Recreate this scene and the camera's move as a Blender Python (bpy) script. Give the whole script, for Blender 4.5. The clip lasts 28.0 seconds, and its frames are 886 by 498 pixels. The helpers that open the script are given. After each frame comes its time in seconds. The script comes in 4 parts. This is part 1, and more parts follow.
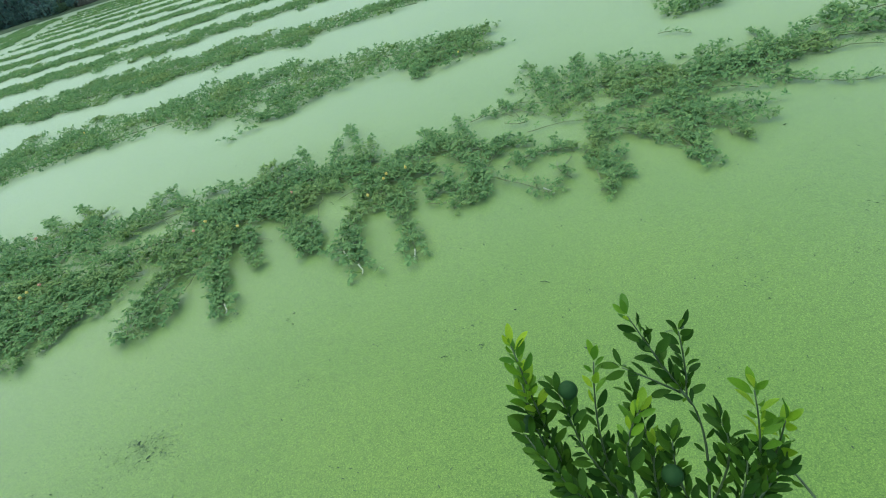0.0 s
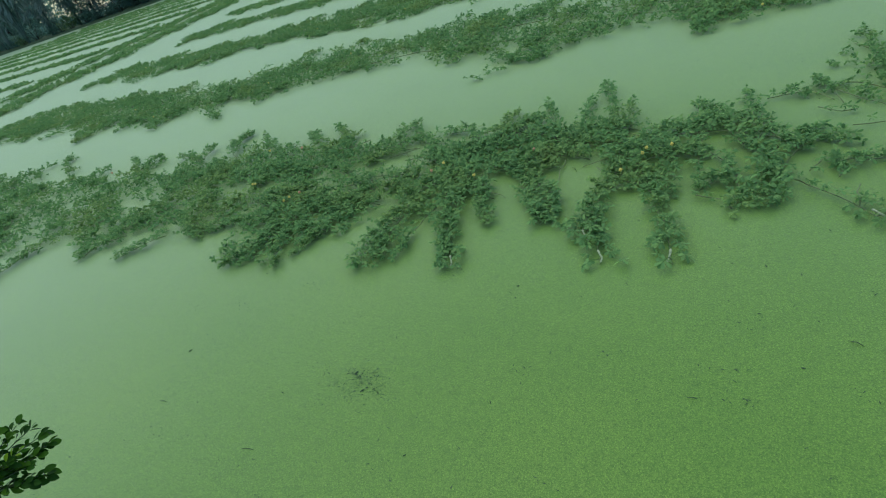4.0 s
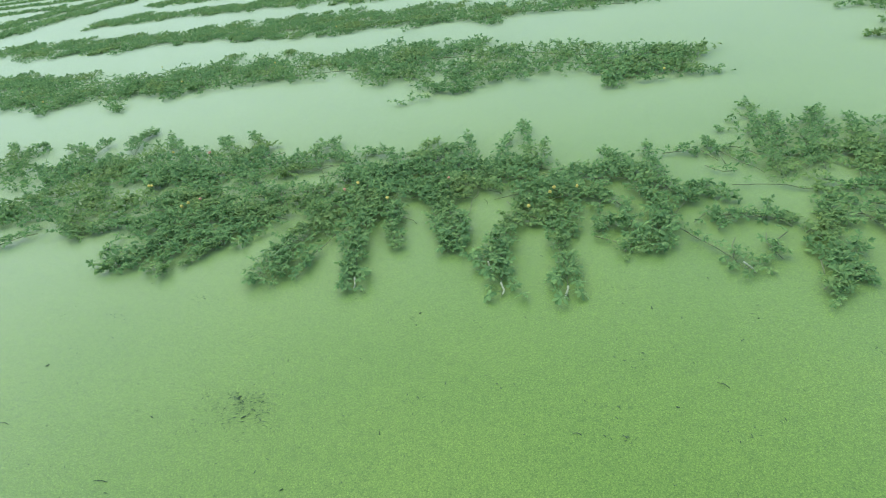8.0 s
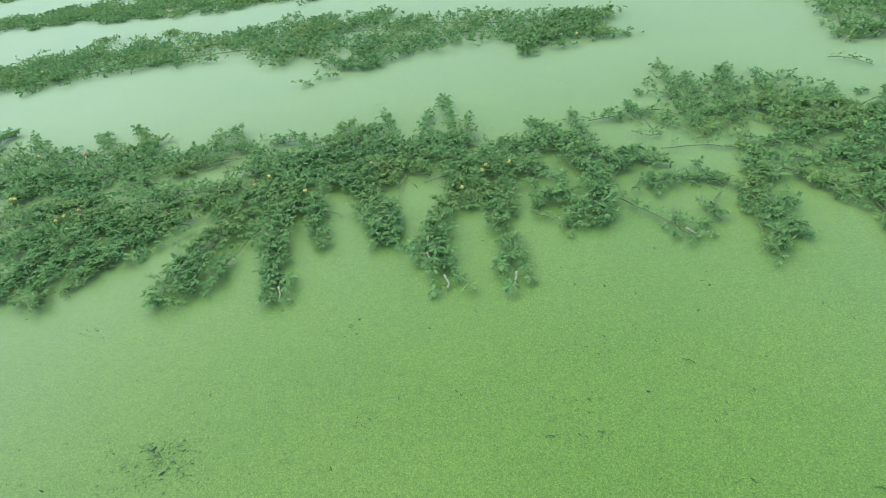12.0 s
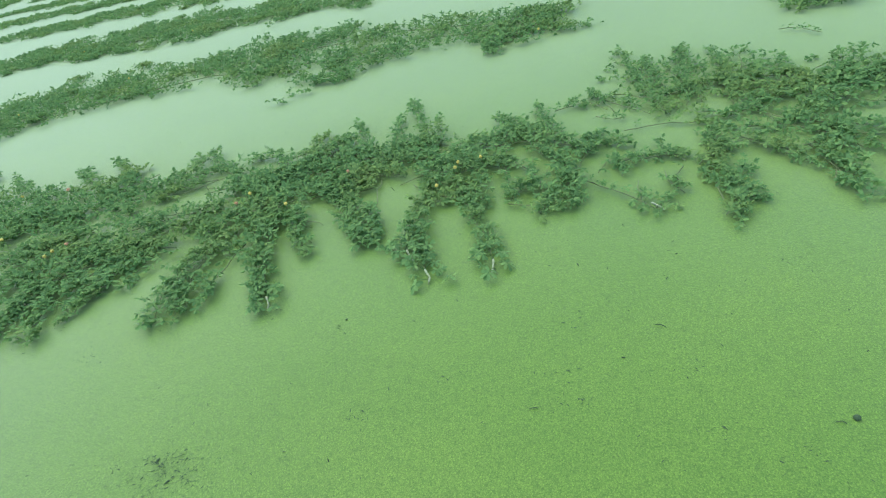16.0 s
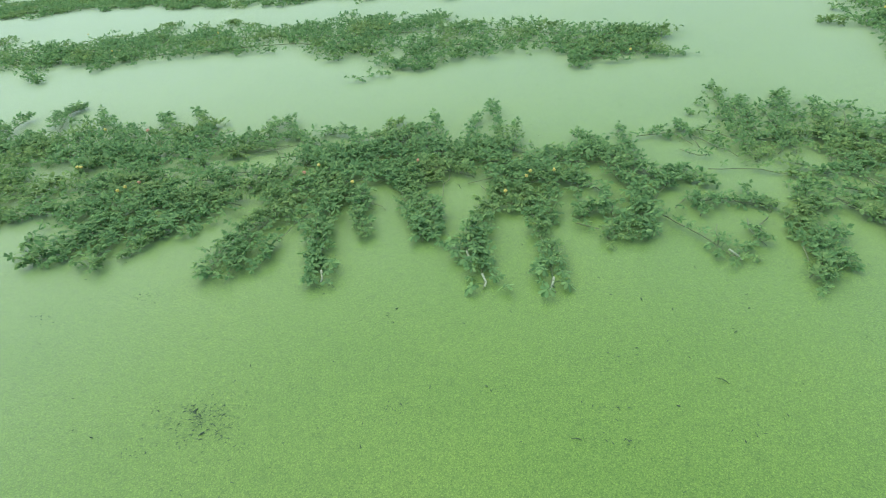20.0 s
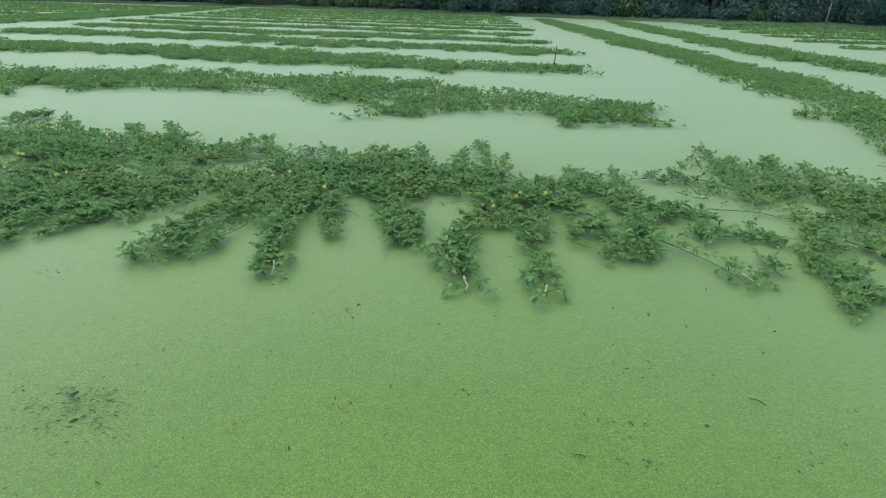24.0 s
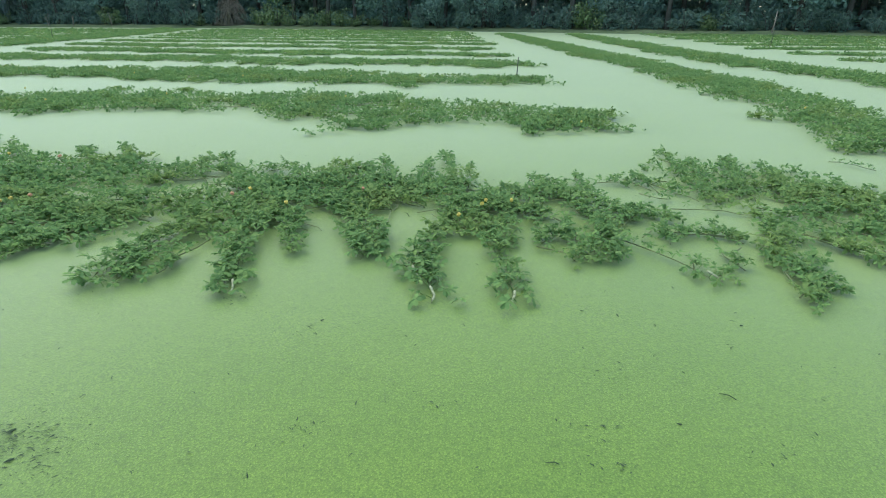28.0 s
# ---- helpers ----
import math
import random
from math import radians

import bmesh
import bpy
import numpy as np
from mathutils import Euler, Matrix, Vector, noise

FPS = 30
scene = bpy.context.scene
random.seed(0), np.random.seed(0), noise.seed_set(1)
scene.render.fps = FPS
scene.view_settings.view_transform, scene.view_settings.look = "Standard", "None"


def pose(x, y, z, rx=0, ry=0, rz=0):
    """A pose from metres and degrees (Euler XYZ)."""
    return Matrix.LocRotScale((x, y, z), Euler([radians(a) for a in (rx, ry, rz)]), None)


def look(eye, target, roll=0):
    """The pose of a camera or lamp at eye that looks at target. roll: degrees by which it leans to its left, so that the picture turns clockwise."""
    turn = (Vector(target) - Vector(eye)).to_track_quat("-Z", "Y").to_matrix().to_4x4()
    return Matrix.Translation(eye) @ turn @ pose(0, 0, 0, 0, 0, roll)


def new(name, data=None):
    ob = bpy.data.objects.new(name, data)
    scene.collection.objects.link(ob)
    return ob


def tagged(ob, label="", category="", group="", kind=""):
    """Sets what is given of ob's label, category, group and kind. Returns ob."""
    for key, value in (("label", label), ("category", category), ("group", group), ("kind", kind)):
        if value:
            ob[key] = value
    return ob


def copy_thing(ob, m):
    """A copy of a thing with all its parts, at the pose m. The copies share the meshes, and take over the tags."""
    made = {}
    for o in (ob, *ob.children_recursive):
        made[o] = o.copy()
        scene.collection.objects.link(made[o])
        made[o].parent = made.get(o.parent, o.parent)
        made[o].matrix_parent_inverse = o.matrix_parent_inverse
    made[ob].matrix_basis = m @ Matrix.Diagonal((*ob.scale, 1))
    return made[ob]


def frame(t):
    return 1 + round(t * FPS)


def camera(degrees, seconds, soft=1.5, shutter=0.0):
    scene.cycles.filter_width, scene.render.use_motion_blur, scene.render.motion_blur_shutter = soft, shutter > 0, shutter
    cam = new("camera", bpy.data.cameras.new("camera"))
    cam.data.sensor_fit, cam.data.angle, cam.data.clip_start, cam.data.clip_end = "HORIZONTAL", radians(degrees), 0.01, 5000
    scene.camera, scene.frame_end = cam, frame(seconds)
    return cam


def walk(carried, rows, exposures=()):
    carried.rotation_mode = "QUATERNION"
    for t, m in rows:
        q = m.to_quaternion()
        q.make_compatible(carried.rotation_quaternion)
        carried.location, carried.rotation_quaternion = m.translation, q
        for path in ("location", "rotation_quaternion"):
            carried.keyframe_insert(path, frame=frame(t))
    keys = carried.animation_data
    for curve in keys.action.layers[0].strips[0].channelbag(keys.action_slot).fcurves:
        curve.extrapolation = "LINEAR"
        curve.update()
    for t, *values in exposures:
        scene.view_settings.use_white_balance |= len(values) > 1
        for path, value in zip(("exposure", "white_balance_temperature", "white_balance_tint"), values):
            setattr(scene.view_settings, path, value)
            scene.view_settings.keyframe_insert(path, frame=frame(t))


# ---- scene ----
cam = camera(81.9, 28.0, 1.1)
PATH = [
    (0, (0.628, 0.714, 1.636), (0.504, 2.345, 0.486), -17.6),
    (0.5, (0.39, 0.859, 1.625), (0.204, 2.458, 0.439), -13.6),
    (1, (0.269, 0.938, 1.64), (-0.017, 2.499, 0.423), -12.5),
    (1.5, (0.28, 0.938, 1.672), (-0.234, 2.441, 0.456), -11.9),
    (2, (0.323, 0.969, 1.666), (-0.357, 2.432, 0.484), -11.8),
    (2.5, (0.348, 1.0, 1.666), (-0.341, 2.474, 0.503), -11.5),
    (3, (0.343, 0.994, 1.672), (-0.454, 2.428, 0.528), -12.6),
    (3.5, (0.35, 1.003, 1.674), (-0.484, 2.421, 0.536), -17.1),
    (5.5, (0.371, 0.999, 1.661), (-0.504, 2.444, 0.59), -20.8),
    (6, (0.359, 1.008, 1.666), (-0.536, 2.462, 0.624), -20.1),
    (6.5, (0.349, 1.027, 1.658), (-0.538, 2.499, 0.636), -17.7),
    (7, (0.346, 1.036, 1.649), (-0.521, 2.512, 0.614), -12.6),
    (7.5, (0.371, 1.032, 1.638), (-0.334, 2.565, 0.564), -8.6),
    (8, (0.401, 1.056, 1.633), (-0.157, 2.626, 0.527), -8.8),
    (8.5, (0.395, 1.087, 1.614), (0.008, 2.677, 0.464), -7.2),
    (9, (0.324, 1.202, 1.556), (-0.033, 2.786, 0.387), -8.1),
    (9.5, (0.281, 1.271, 1.492), (-0.071, 2.861, 0.332), -9.0),
    (10, (0.318, 1.271, 1.488), (0.053, 2.864, 0.307), -8.2),
    (10.5, (0.327, 1.267, 1.509), (0.128, 2.857, 0.313), -7.5),
    (11, (0.293, 1.252, 1.542), (0.097, 2.84, 0.342), -6.9),
    (11.5, (0.275, 1.26, 1.545), (0.025, 2.838, 0.341), -8.0),
    (12, (0.274, 1.277, 1.56), (0.016, 2.846, 0.346), -8.6),
    (12.5, (0.298, 1.201, 1.602), (0.043, 2.8, 0.427), -4.3),
    (13, (0.346, 1.189, 1.602), (0.091, 2.809, 0.457), -4.4),
    (13.5, (0.374, 1.205, 1.581), (0.177, 2.828, 0.429), -5.8),
    (15.5, (0.376, 1.171, 1.549), (0.15, 2.782, 0.386), -11.6),
    (16, (0.354, 1.175, 1.559), (0.122, 2.76, 0.362), -13.5),
    (16.5, (0.32, 1.171, 1.569), (0.03, 2.748, 0.374), -13.0),
    (17, (0.336, 1.164, 1.573), (-0.004, 2.724, 0.369), -12.6),
    (17.5, (0.324, 1.161, 1.583), (-0.018, 2.715, 0.371), -11.5),
    (18, (0.281, 1.168, 1.579), (-0.088, 2.717, 0.368), -10.4),
    (18.5, (0.277, 1.176, 1.58), (-0.114, 2.72, 0.37), -9.2),
    (19, (0.254, 1.19, 1.564), (-0.13, 2.731, 0.348), -8.5),
    (19.5, (0.241, 1.202, 1.559), (-0.13, 2.762, 0.364), -6.9),
    (20, (0.227, 1.206, 1.569), (-0.141, 2.774, 0.383), -5.7),
    (20.5, (0.245, 1.218, 1.56), (-0.119, 2.786, 0.374), -4.5),
    (21, (0.25, 1.223, 1.555), (-0.088, 2.798, 0.37), -3.9),
    (21.5, (0.183, 1.245, 1.45), (-0.154, 2.821, 0.266), -3.8),
    (23.5, (0.162, 1.25, 1.042), (-0.155, 3.02, 0.165), 1.6),
    (24, (0.171, 1.263, 1.03), (-0.114, 3.04, 0.157), 1.5),
    (24.5, (0.201, 1.257, 1.045), (-0.096, 3.031, 0.17), -1.9),
    (25, (0.209, 1.269, 1.038), (-0.086, 3.042, 0.16), -3.0),
    (25.5, (0.19, 1.283, 1.041), (-0.083, 3.056, 0.157), -1.9),
    (26, (0.155, 1.284, 1.05), (-0.085, 3.075, 0.192), 0.2),
    (26.5, (0.154, 1.288, 1.047), (-0.088, 3.089, 0.21), 1.7),
    (27, (0.181, 1.311, 1.034), (-0.061, 3.115, 0.205), 0.7),
    (27.5, (0.185, 1.332, 1.015), (-0.014, 3.146, 0.197), -0.3),
    (28, (0.202, 1.298, 0.995), (0.014, 3.112, 0.173), 0.3),
]
EXPOSURES = [(0, 1.21, 6600, 1.0), (3, 1.22, 6600, 1.0), (3.5, 0.76, 6600, -5.0), (5.5, 0.45, 6600, -11.0), (6.3, 0.47, 6600, -11.0), (7, 1.24, 6670, 3.5), (8, 1.28, 6670, 3.5), (9, 1.3, 6670, -1.5), (12, 1.31, 6670, -1.5), (13, 1.3, 6670, 5.5), (13.5, 1.3, 6670, 5.5), (16, 1.3, 6670, -2.5), (19, 1.32, 6790, -1.5), (20, 1.32, 6790, 2.5), (21, 1.32, 6790, 3.5), (22.5, 1.16, 6790, 2.5), (24, 0.95, 6980, -0.5), (25, 1.19, 6980, 1.5), (26, 0.95, 6980, -0.5), (27, 0.72, 6980, -3.5), (27.5, 0.72, 6980, -0.5), (28, 1.19, 6980, 3.5)]
walk(cam, [(t, look(eye, target, roll)) for t, eye, target, roll in PATH], EXPOSURES)

# ---- world, sun ----
SUN_AZ, SUN_EL = radians(62), radians(70)      # high, ahead and to the left, veiled by cloud
world = bpy.data.worlds.new("sky")
scene.world = world
world.use_nodes = True
wn, wl = world.node_tree.nodes, world.node_tree.links
sky = wn.new("ShaderNodeTexSky")
sky.sky_type, sky.sun_disc = "NISHITA", False
sky.sun_elevation, sky.sun_rotation = SUN_EL, -SUN_AZ
sky.air_density, sky.dust_density, sky.ozone_density = 1.0, 1.6, 2.1
wl.new(sky.outputs[0], wn["Background"].inputs[0])
wn["Background"].inputs[1].default_value = 0.15
sun = new("sun", bpy.data.lights.new("sun", "SUN"))
sun.data.energy, sun.data.angle, sun.data.color = 1.15, radians(110), (1.0, 0.96, 0.86)
sun.matrix_world = look((0, 0, 0), (math.sin(SUN_AZ) * math.cos(SUN_EL), -math.cos(SUN_AZ) * math.cos(SUN_EL), -math.sin(SUN_EL)))

# ---- materials ----
def material(name):
    m = bpy.data.materials.new(name)
    m.use_nodes = True
    return m, m.node_tree.nodes, m.node_tree.links, m.node_tree.nodes["Principled BSDF"]


def ramp(nodes, links, fac, stops):
    r = nodes.new("ShaderNodeValToRGB")
    while len(r.color_ramp.elements) < len(stops):
        r.color_ramp.elements.new(0.5)
    for e, (p, c) in zip(r.color_ramp.elements, stops):
        e.position, e.color = p, (*c, 1)
    links.new(fac, r.inputs[0])
    return r.outputs[0]


def grain(nodes, links, scale, detail=3.0, rough=0.6, coords="Object"):
    tc, n = nodes.new("ShaderNodeTexCoord"), nodes.new("ShaderNodeTexNoise")
    n.inputs["Scale"].default_value, n.inputs["Detail"].default_value, n.inputs["Roughness"].default_value = scale, detail, rough
    links.new(tc.outputs[coords], n.inputs["Vector"])
    return n.outputs["Fac"]


def mixed(nodes, links, kind, fac, a, b):
    m = nodes.new("ShaderNodeMix")
    m.data_type, m.blend_type = "RGBA", kind
    for slot, v in ((0, fac), (6, a), (7, b)):
        if hasattr(v, "links"):
            links.new(v, m.inputs[slot])
        elif slot:
            m.inputs[slot].default_value = (*v, 1)
        else:
            m.inputs[slot].default_value = v
    return m.outputs[2]


def bumped(nodes, links, bsdf, height, strength, distance):
    b = nodes.new("ShaderNodeBump")
    b.inputs["Strength"].default_value, b.inputs["Distance"].default_value = strength, distance
    links.new(height, b.inputs["Height"])
    links.new(b.outputs[0], bsdf.inputs["Normal"])


def leaf_material(name, stops, rough=0.45, glow=0.2, spec=0.5, sheen=0.0, tired=0.0):
    """Foliage: colour varies leaf by leaf, with fine blotches, a little light let through."""
    m, n, l, b = material(name)
    geo, info, add = n.new("ShaderNodeNewGeometry"), n.new("ShaderNodeObjectInfo"), n.new("ShaderNodeMath")
    add.operation = "FRACT"
    s = n.new("ShaderNodeMath")
    l.new(geo.outputs["Random Per Island"], s.inputs[0])
    l.new(info.outputs["Random"], s.inputs[1])
    l.new(s.outputs[0], add.inputs[0])
    col = ramp(n, l, add.outputs[0], stops)
    col = mixed(n, l, "MULTIPLY", 0.6, col, ramp(n, l, grain(n, l, 40), [(0.3, (0.6, 0.6, 0.6)), (0.7, (1.2, 1.2, 1.15))]))
    if tired:
        pos, nz = n.new("ShaderNodeNewGeometry"), n.new("ShaderNodeTexNoise")
        nz.inputs["Scale"].default_value, nz.inputs["Detail"].default_value = 1.7, 3
        l.new(pos.outputs["Position"], nz.inputs["Vector"])
        col = mixed(n, l, "MULTIPLY", tired, col, ramp(n, l, nz.outputs["Fac"], [(0.40, (0.85, 0.92, 0.95)), (0.52, (1, 1, 1)), (0.66, (1.45, 1.0, 0.75))]))
    l.new(col, b.inputs["Base Color"])
    b.inputs["Roughness"].default_value, b.inputs["Specular IOR Level"].default_value = rough, spec
    b.inputs["Sheen Weight"].default_value, b.inputs["Sheen Roughness"].default_value = sheen, 0.5
    t, mix = n.new("ShaderNodeBsdfTranslucent"), n.new("ShaderNodeMixShader")
    l.new(col, t.inputs[0])
    mix.inputs[0].default_value = glow
    l.new(b.outputs[0], mix.inputs[1])
    l.new(t.outputs[0], mix.inputs[2])
    l.new(mix.outputs[0], n["Material Output"].inputs[0])
    return m


def plain(name, a, b_, scale, rough, bump=0.3, dist=0.003, metal=0.0):
    m, n, l, b = material(name)
    f = grain(n, l, scale, 5, 0.65)
    l.new(ramp(n, l, f, [(0.3, a), (0.7, b_)]), b.inputs["Base Color"])
    b.inputs["Roughness"].default_value = rough
    bumped(n, l, b, f, bump, dist)
    return m


def duckweed():
    """A closed skin of tiny floating fronds: fine cells, drifts of paler and darker green, a wet sheen."""
    m, n, l, b = material("duckweed")
    tc = n.new("ShaderNodeTexCoord")
    v = n.new("ShaderNodeTexVoronoi")
    v.inputs["Scale"].default_value = 270
    l.new(tc.outputs["Object"], v.inputs["Vector"])
    cell = ramp(n, l, v.outputs["Color"], [(0.1, (0.059, 0.136, 0.014)), (0.5, (0.085, 0.173, 0.019)), (0.9, (0.129, 0.233, 0.031))])
    gap = ramp(n, l, v.outputs["Distance"], [(0.3, (1.03, 1.03, 1.02)), (0.8, (0.70, 0.74, 0.68))])
    col = mixed(n, l, "MULTIPLY", 0.75, cell, gap)
    drift = grain(n, l, 0.9, 6, 0.62)
    col = mixed(n, l, "MULTIPLY", 0.8, col, ramp(n, l, drift, [(0.3, (0.82, 0.9, 0.8)), (0.55, (1, 1, 1)), (0.75, (1.13, 1.06, 0.9))]))
    clot = grain(n, l, 22, 4, 0.7)
    col = mixed(n, l, "MULTIPLY", 0.7, col, ramp(n, l, clot, [(0.28, (0.72, 0.76, 0.68)), (0.45, (1, 1, 1)), (0.8, (1.08, 1.08, 1.0))]))
    fleck = grain(n, l, 75, 3, 0.6)
    col = mixed(n, l, "MULTIPLY", 0.8, col, ramp(n, l, fleck, [(0.30, (0.72, 0.75, 0.68)), (0.43, (0.98, 0.98, 0.97)), (0.60, (1, 1, 1)), (0.72, (1.17, 1.14, 1.10))]))
    speck = grain(n, l, 150, 2, 0.5)
    col = mixed(n, l, "MULTIPLY", 0.8, col, ramp(n, l, speck, [(0.32, (0.78, 0.81, 0.75)), (0.46, (1, 1, 1)), (0.56, (1, 1, 1)), (0.70, (1.18, 1.16, 1.12))]))
    l.new(col, b.inputs["Base Color"])
    b.inputs["Roughness"].default_value = 0.6
    b.inputs["Specular IOR Level"].default_value = 0.15
    b.inputs["Sheen Weight"].default_value, b.inputs["Sheen Roughness"].default_value, b.inputs["Sheen Tint"].default_value = 0.54, 0.48, (1.0, 1.0, 0.78, 1)
    b.inputs["Coat Weight"].default_value, b.inputs["Coat Roughness"].default_value, b.inputs["Coat IOR"].default_value = 0.22, 0.30, 1.5
    bumped(n, l, b, v.outputs["Distance"], 0.3, 0.002)
    return m


DUCKWEED = duckweed()
MIMOSA = leaf_material("mimosa_leaf", [(0.0, (0.107, 0.216, 0.086)), (0.4, (0.154, 0.290, 0.111)), (0.85, (0.202, 0.351, 0.131)), (1.0, (0.224, 0.362, 0.131))], 0.8, 0.45, 0.08, 0.05, 0.35)
STEM = plain("runner_stem", (0.085, 0.130, 0.052), (0.141, 0.169, 0.071), 60, 0.6)
SPONGE = plain("white_float", (0.225, 0.275, 0.165), (0.330, 0.375, 0.245), 90, 0.75)
FLOWER = plain("yellow_flower", (0.44, 0.36, 0.06), (0.56, 0.48, 0.13), 120, 0.7)
WITHERED = plain("withered_flower", (0.42, 0.20, 0.11), (0.52, 0.30, 0.18), 120, 0.8)
CITRUS = leaf_material("citrus_leaf", [(0.0, (0.011, 0.044, 0.004)), (0.6, (0.024, 0.076, 0.006)), (1.0, (0.050, 0.125, 0.009))], 0.55, 0.25, 0.10)
CITRUS_YOUNG = leaf_material("citrus_young_leaf", [(0.0, (0.055, 0.160, 0.012)), (0.6, (0.120, 0.270, 0.015)), (1.0, (0.250, 0.400, 0.020))], 0.5, 0.4, 0.2)
FRUIT = plain("green_fruit", (0.008, 0.036, 0.008), (0.015, 0.052, 0.011), 30, 0.7, 0.15, 0.001)
FRUIT.node_tree.nodes["Principled BSDF"].inputs["Specular IOR Level"].default_value = 0.15
TWIG = plain("twig_bark", (0.020, 0.050, 0.012), (0.040, 0.080, 0.022), 50, 0.6)
DEBRIS = plain("rotting_debris", (0.018, 0.044, 0.018), (0.042, 0.078, 0.034), 60, 0.85)
CLOT = plain("old_duckweed", (0.064, 0.128, 0.034), (0.111, 0.170, 0.051), 60, 0.8)
SOIL = plain("bank_soil", (0.07, 0.055, 0.035), (0.12, 0.10, 0.06), 4, 0.9, 0.6, 0.02)
GRASS = plain("bank_grass", (0.055, 0.098, 0.043), (0.093, 0.136, 0.064), 1.2, 0.9, 0.8, 0.05)
# tree and hedge greens are paled and blued: distance haze put into the colour
HAZED_TREE_LEAF = leaf_material("hazed_tree_leaf", [(0.0, (0.163, 0.294, 0.281)), (0.6, (0.205, 0.357, 0.328)), (1.0, (0.246, 0.410, 0.342))], 0.8, 0.5, 0.08)
HAZED_HEDGE_LEAF = leaf_material("hazed_hedge_leaf", [(0.0, (0.110, 0.203, 0.183)), (0.6, (0.143, 0.249, 0.217)), (1.0, (0.172, 0.285, 0.227))], 0.8, 0.48, 0.08)
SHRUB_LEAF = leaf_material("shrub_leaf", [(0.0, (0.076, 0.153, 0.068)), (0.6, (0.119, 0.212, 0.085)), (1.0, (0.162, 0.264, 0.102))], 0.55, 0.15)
# palm green blued for the same haze
HAZED_PALM_LEAF = leaf_material("hazed_palm_leaf", [(0.0, (0.142, 0.223, 0.230)), (1.0, (0.230, 0.317, 0.311))], 0.6, 0.35, 0.2)
BARK = plain("tree_bark", (0.040, 0.045, 0.040), (0.085, 0.09, 0.08), 3, 0.9, 0.8, 0.03)
STAKE = plain("stake_wood", (0.136, 0.128, 0.111), (0.272, 0.255, 0.221), 9, 0.85)
STRAW = plain("dry_straw", (0.128, 0.128, 0.102), (0.210, 0.203, 0.165), 6, 0.95, 0.8, 0.05)


# ---- mesh helpers ----
def part(name, bm, mat, parent=None, label=""):
    me = bpy.data.meshes.new(name)
    bm.to_mesh(me)
    bm.free()
    me.materials.append(mat)
    ob = new(name, me)
    ob.parent = parent
    return tagged(ob, label)


def array_mesh(name, verts, faces, mat, smooth=True):
    """A mesh from arrays: verts (n, 3), faces (m, 3 or 4)."""
    me = bpy.data.meshes.new(name)
    k = faces.shape[1]
    me.vertices.add(len(verts))
    me.vertices.foreach_set("co", verts.astype(np.float32).ravel())
    me.loops.add(faces.size)
    me.loops.foreach_set("vertex_index", faces.astype(np.int32).ravel())
    me.polygons.add(len(faces))
    me.polygons.foreach_set("loop_start", np.arange(0, faces.size, k, dtype=np.int32))
    me.polygons.foreach_set("use_smooth", np.full(len(faces), smooth))
    me.update(calc_edges=True)
    me.validate()
    me.materials.append(mat)
    return me


# A small leaflet along +x, folded up along its rib and drooping at the tip: length 1, half width 1.
FINE = (np.array([(0, 0, 0), (0.3, 0, 0.02), (0.7, 0, 0.0), (1, 0, -0.08), (0.22, 0.72, 0.05), (0.80, 0.98, 0.02), (0.22, -0.72, 0.05), (0.80, -0.98, 0.02)]),
        np.array([(0, 1, 4), (1, 2, 5), (1, 5, 4), (2, 3, 5), (0, 6, 1), (1, 6, 7), (1, 7, 2), (2, 7, 3)]))
COARSE = (np.array([(0, 0, 0), (0.3, 0.65, 0.05), (0.3, -0.65, 0.05), (0.75, 0.95, 0.02), (0.75, -0.95, 0.02), (1, 0, -0.10)]),
          np.array([(0, 2, 1), (1, 2, 4), (1, 4, 3), (3, 4, 5)]))


def leaflets(P, az, el, roll, L, W, shape):
    """Many leaflets at once: roots P, heading, rise, twist, length, half width."""
    tv, tf = shape
    D = np.stack([np.cos(az) * np.cos(el), np.sin(az) * np.cos(el), np.sin(el)], 1)
    S = np.stack([-np.sin(az), np.cos(az), np.zeros_like(az)], 1)
    U = np.cross(D, S)
    c, s = np.cos(roll)[:, None], np.sin(roll)[:, None]
    S, U = c * S + s * U, c * U - s * S
    v = P[:, None] + tv[None, :, :1] * (D * L[:, None])[:, None] + tv[None, :, 1:2] * (S * W[:, None])[:, None] + tv[None, :, 2:] * (U * L[:, None])[:, None]
    f = tf[None] + (np.arange(len(P)) * len(tv))[:, None, None]
    return v.reshape(-1, 3), f.reshape(-1, tf.shape[1])


def tube(bm, pts, radii, sides=6):
    """A tapered round stem through pts."""
    rings = []
    for i, p in enumerate(pts):
        p = Vector(p)
        d = (Vector(pts[min(i + 1, len(pts) - 1)]) - Vector(pts[max(i - 1, 0)])).normalized()
        a = d.orthogonal().normalized()
        b = d.cross(a)
        rings.append([bm.verts.new(p + radii[i] * (math.cos(k * math.tau / sides) * a + math.sin(k * math.tau / sides) * b)) for k in range(sides)])
    for r, q in zip(rings, rings[1:]):
        for k in range(sides):
            bm.faces.new((r[k], r[(k + 1) % sides], q[(k + 1) % sides], q[k])).smooth = True
    bm.faces.new(rings[0][::-1])
    bm.faces.new(rings[-1])
    return bm


def blob(bm, centre, radius, rng, rough=0.15, cuts=2):
    made = bmesh.ops.create_icosphere(bm, subdivisions=cuts, radius=radius)["verts"]
    for v in made:
        v.co = v.co * (1 + rough * (rng.random() - 0.5) * 2) + Vector(centre)
    return made


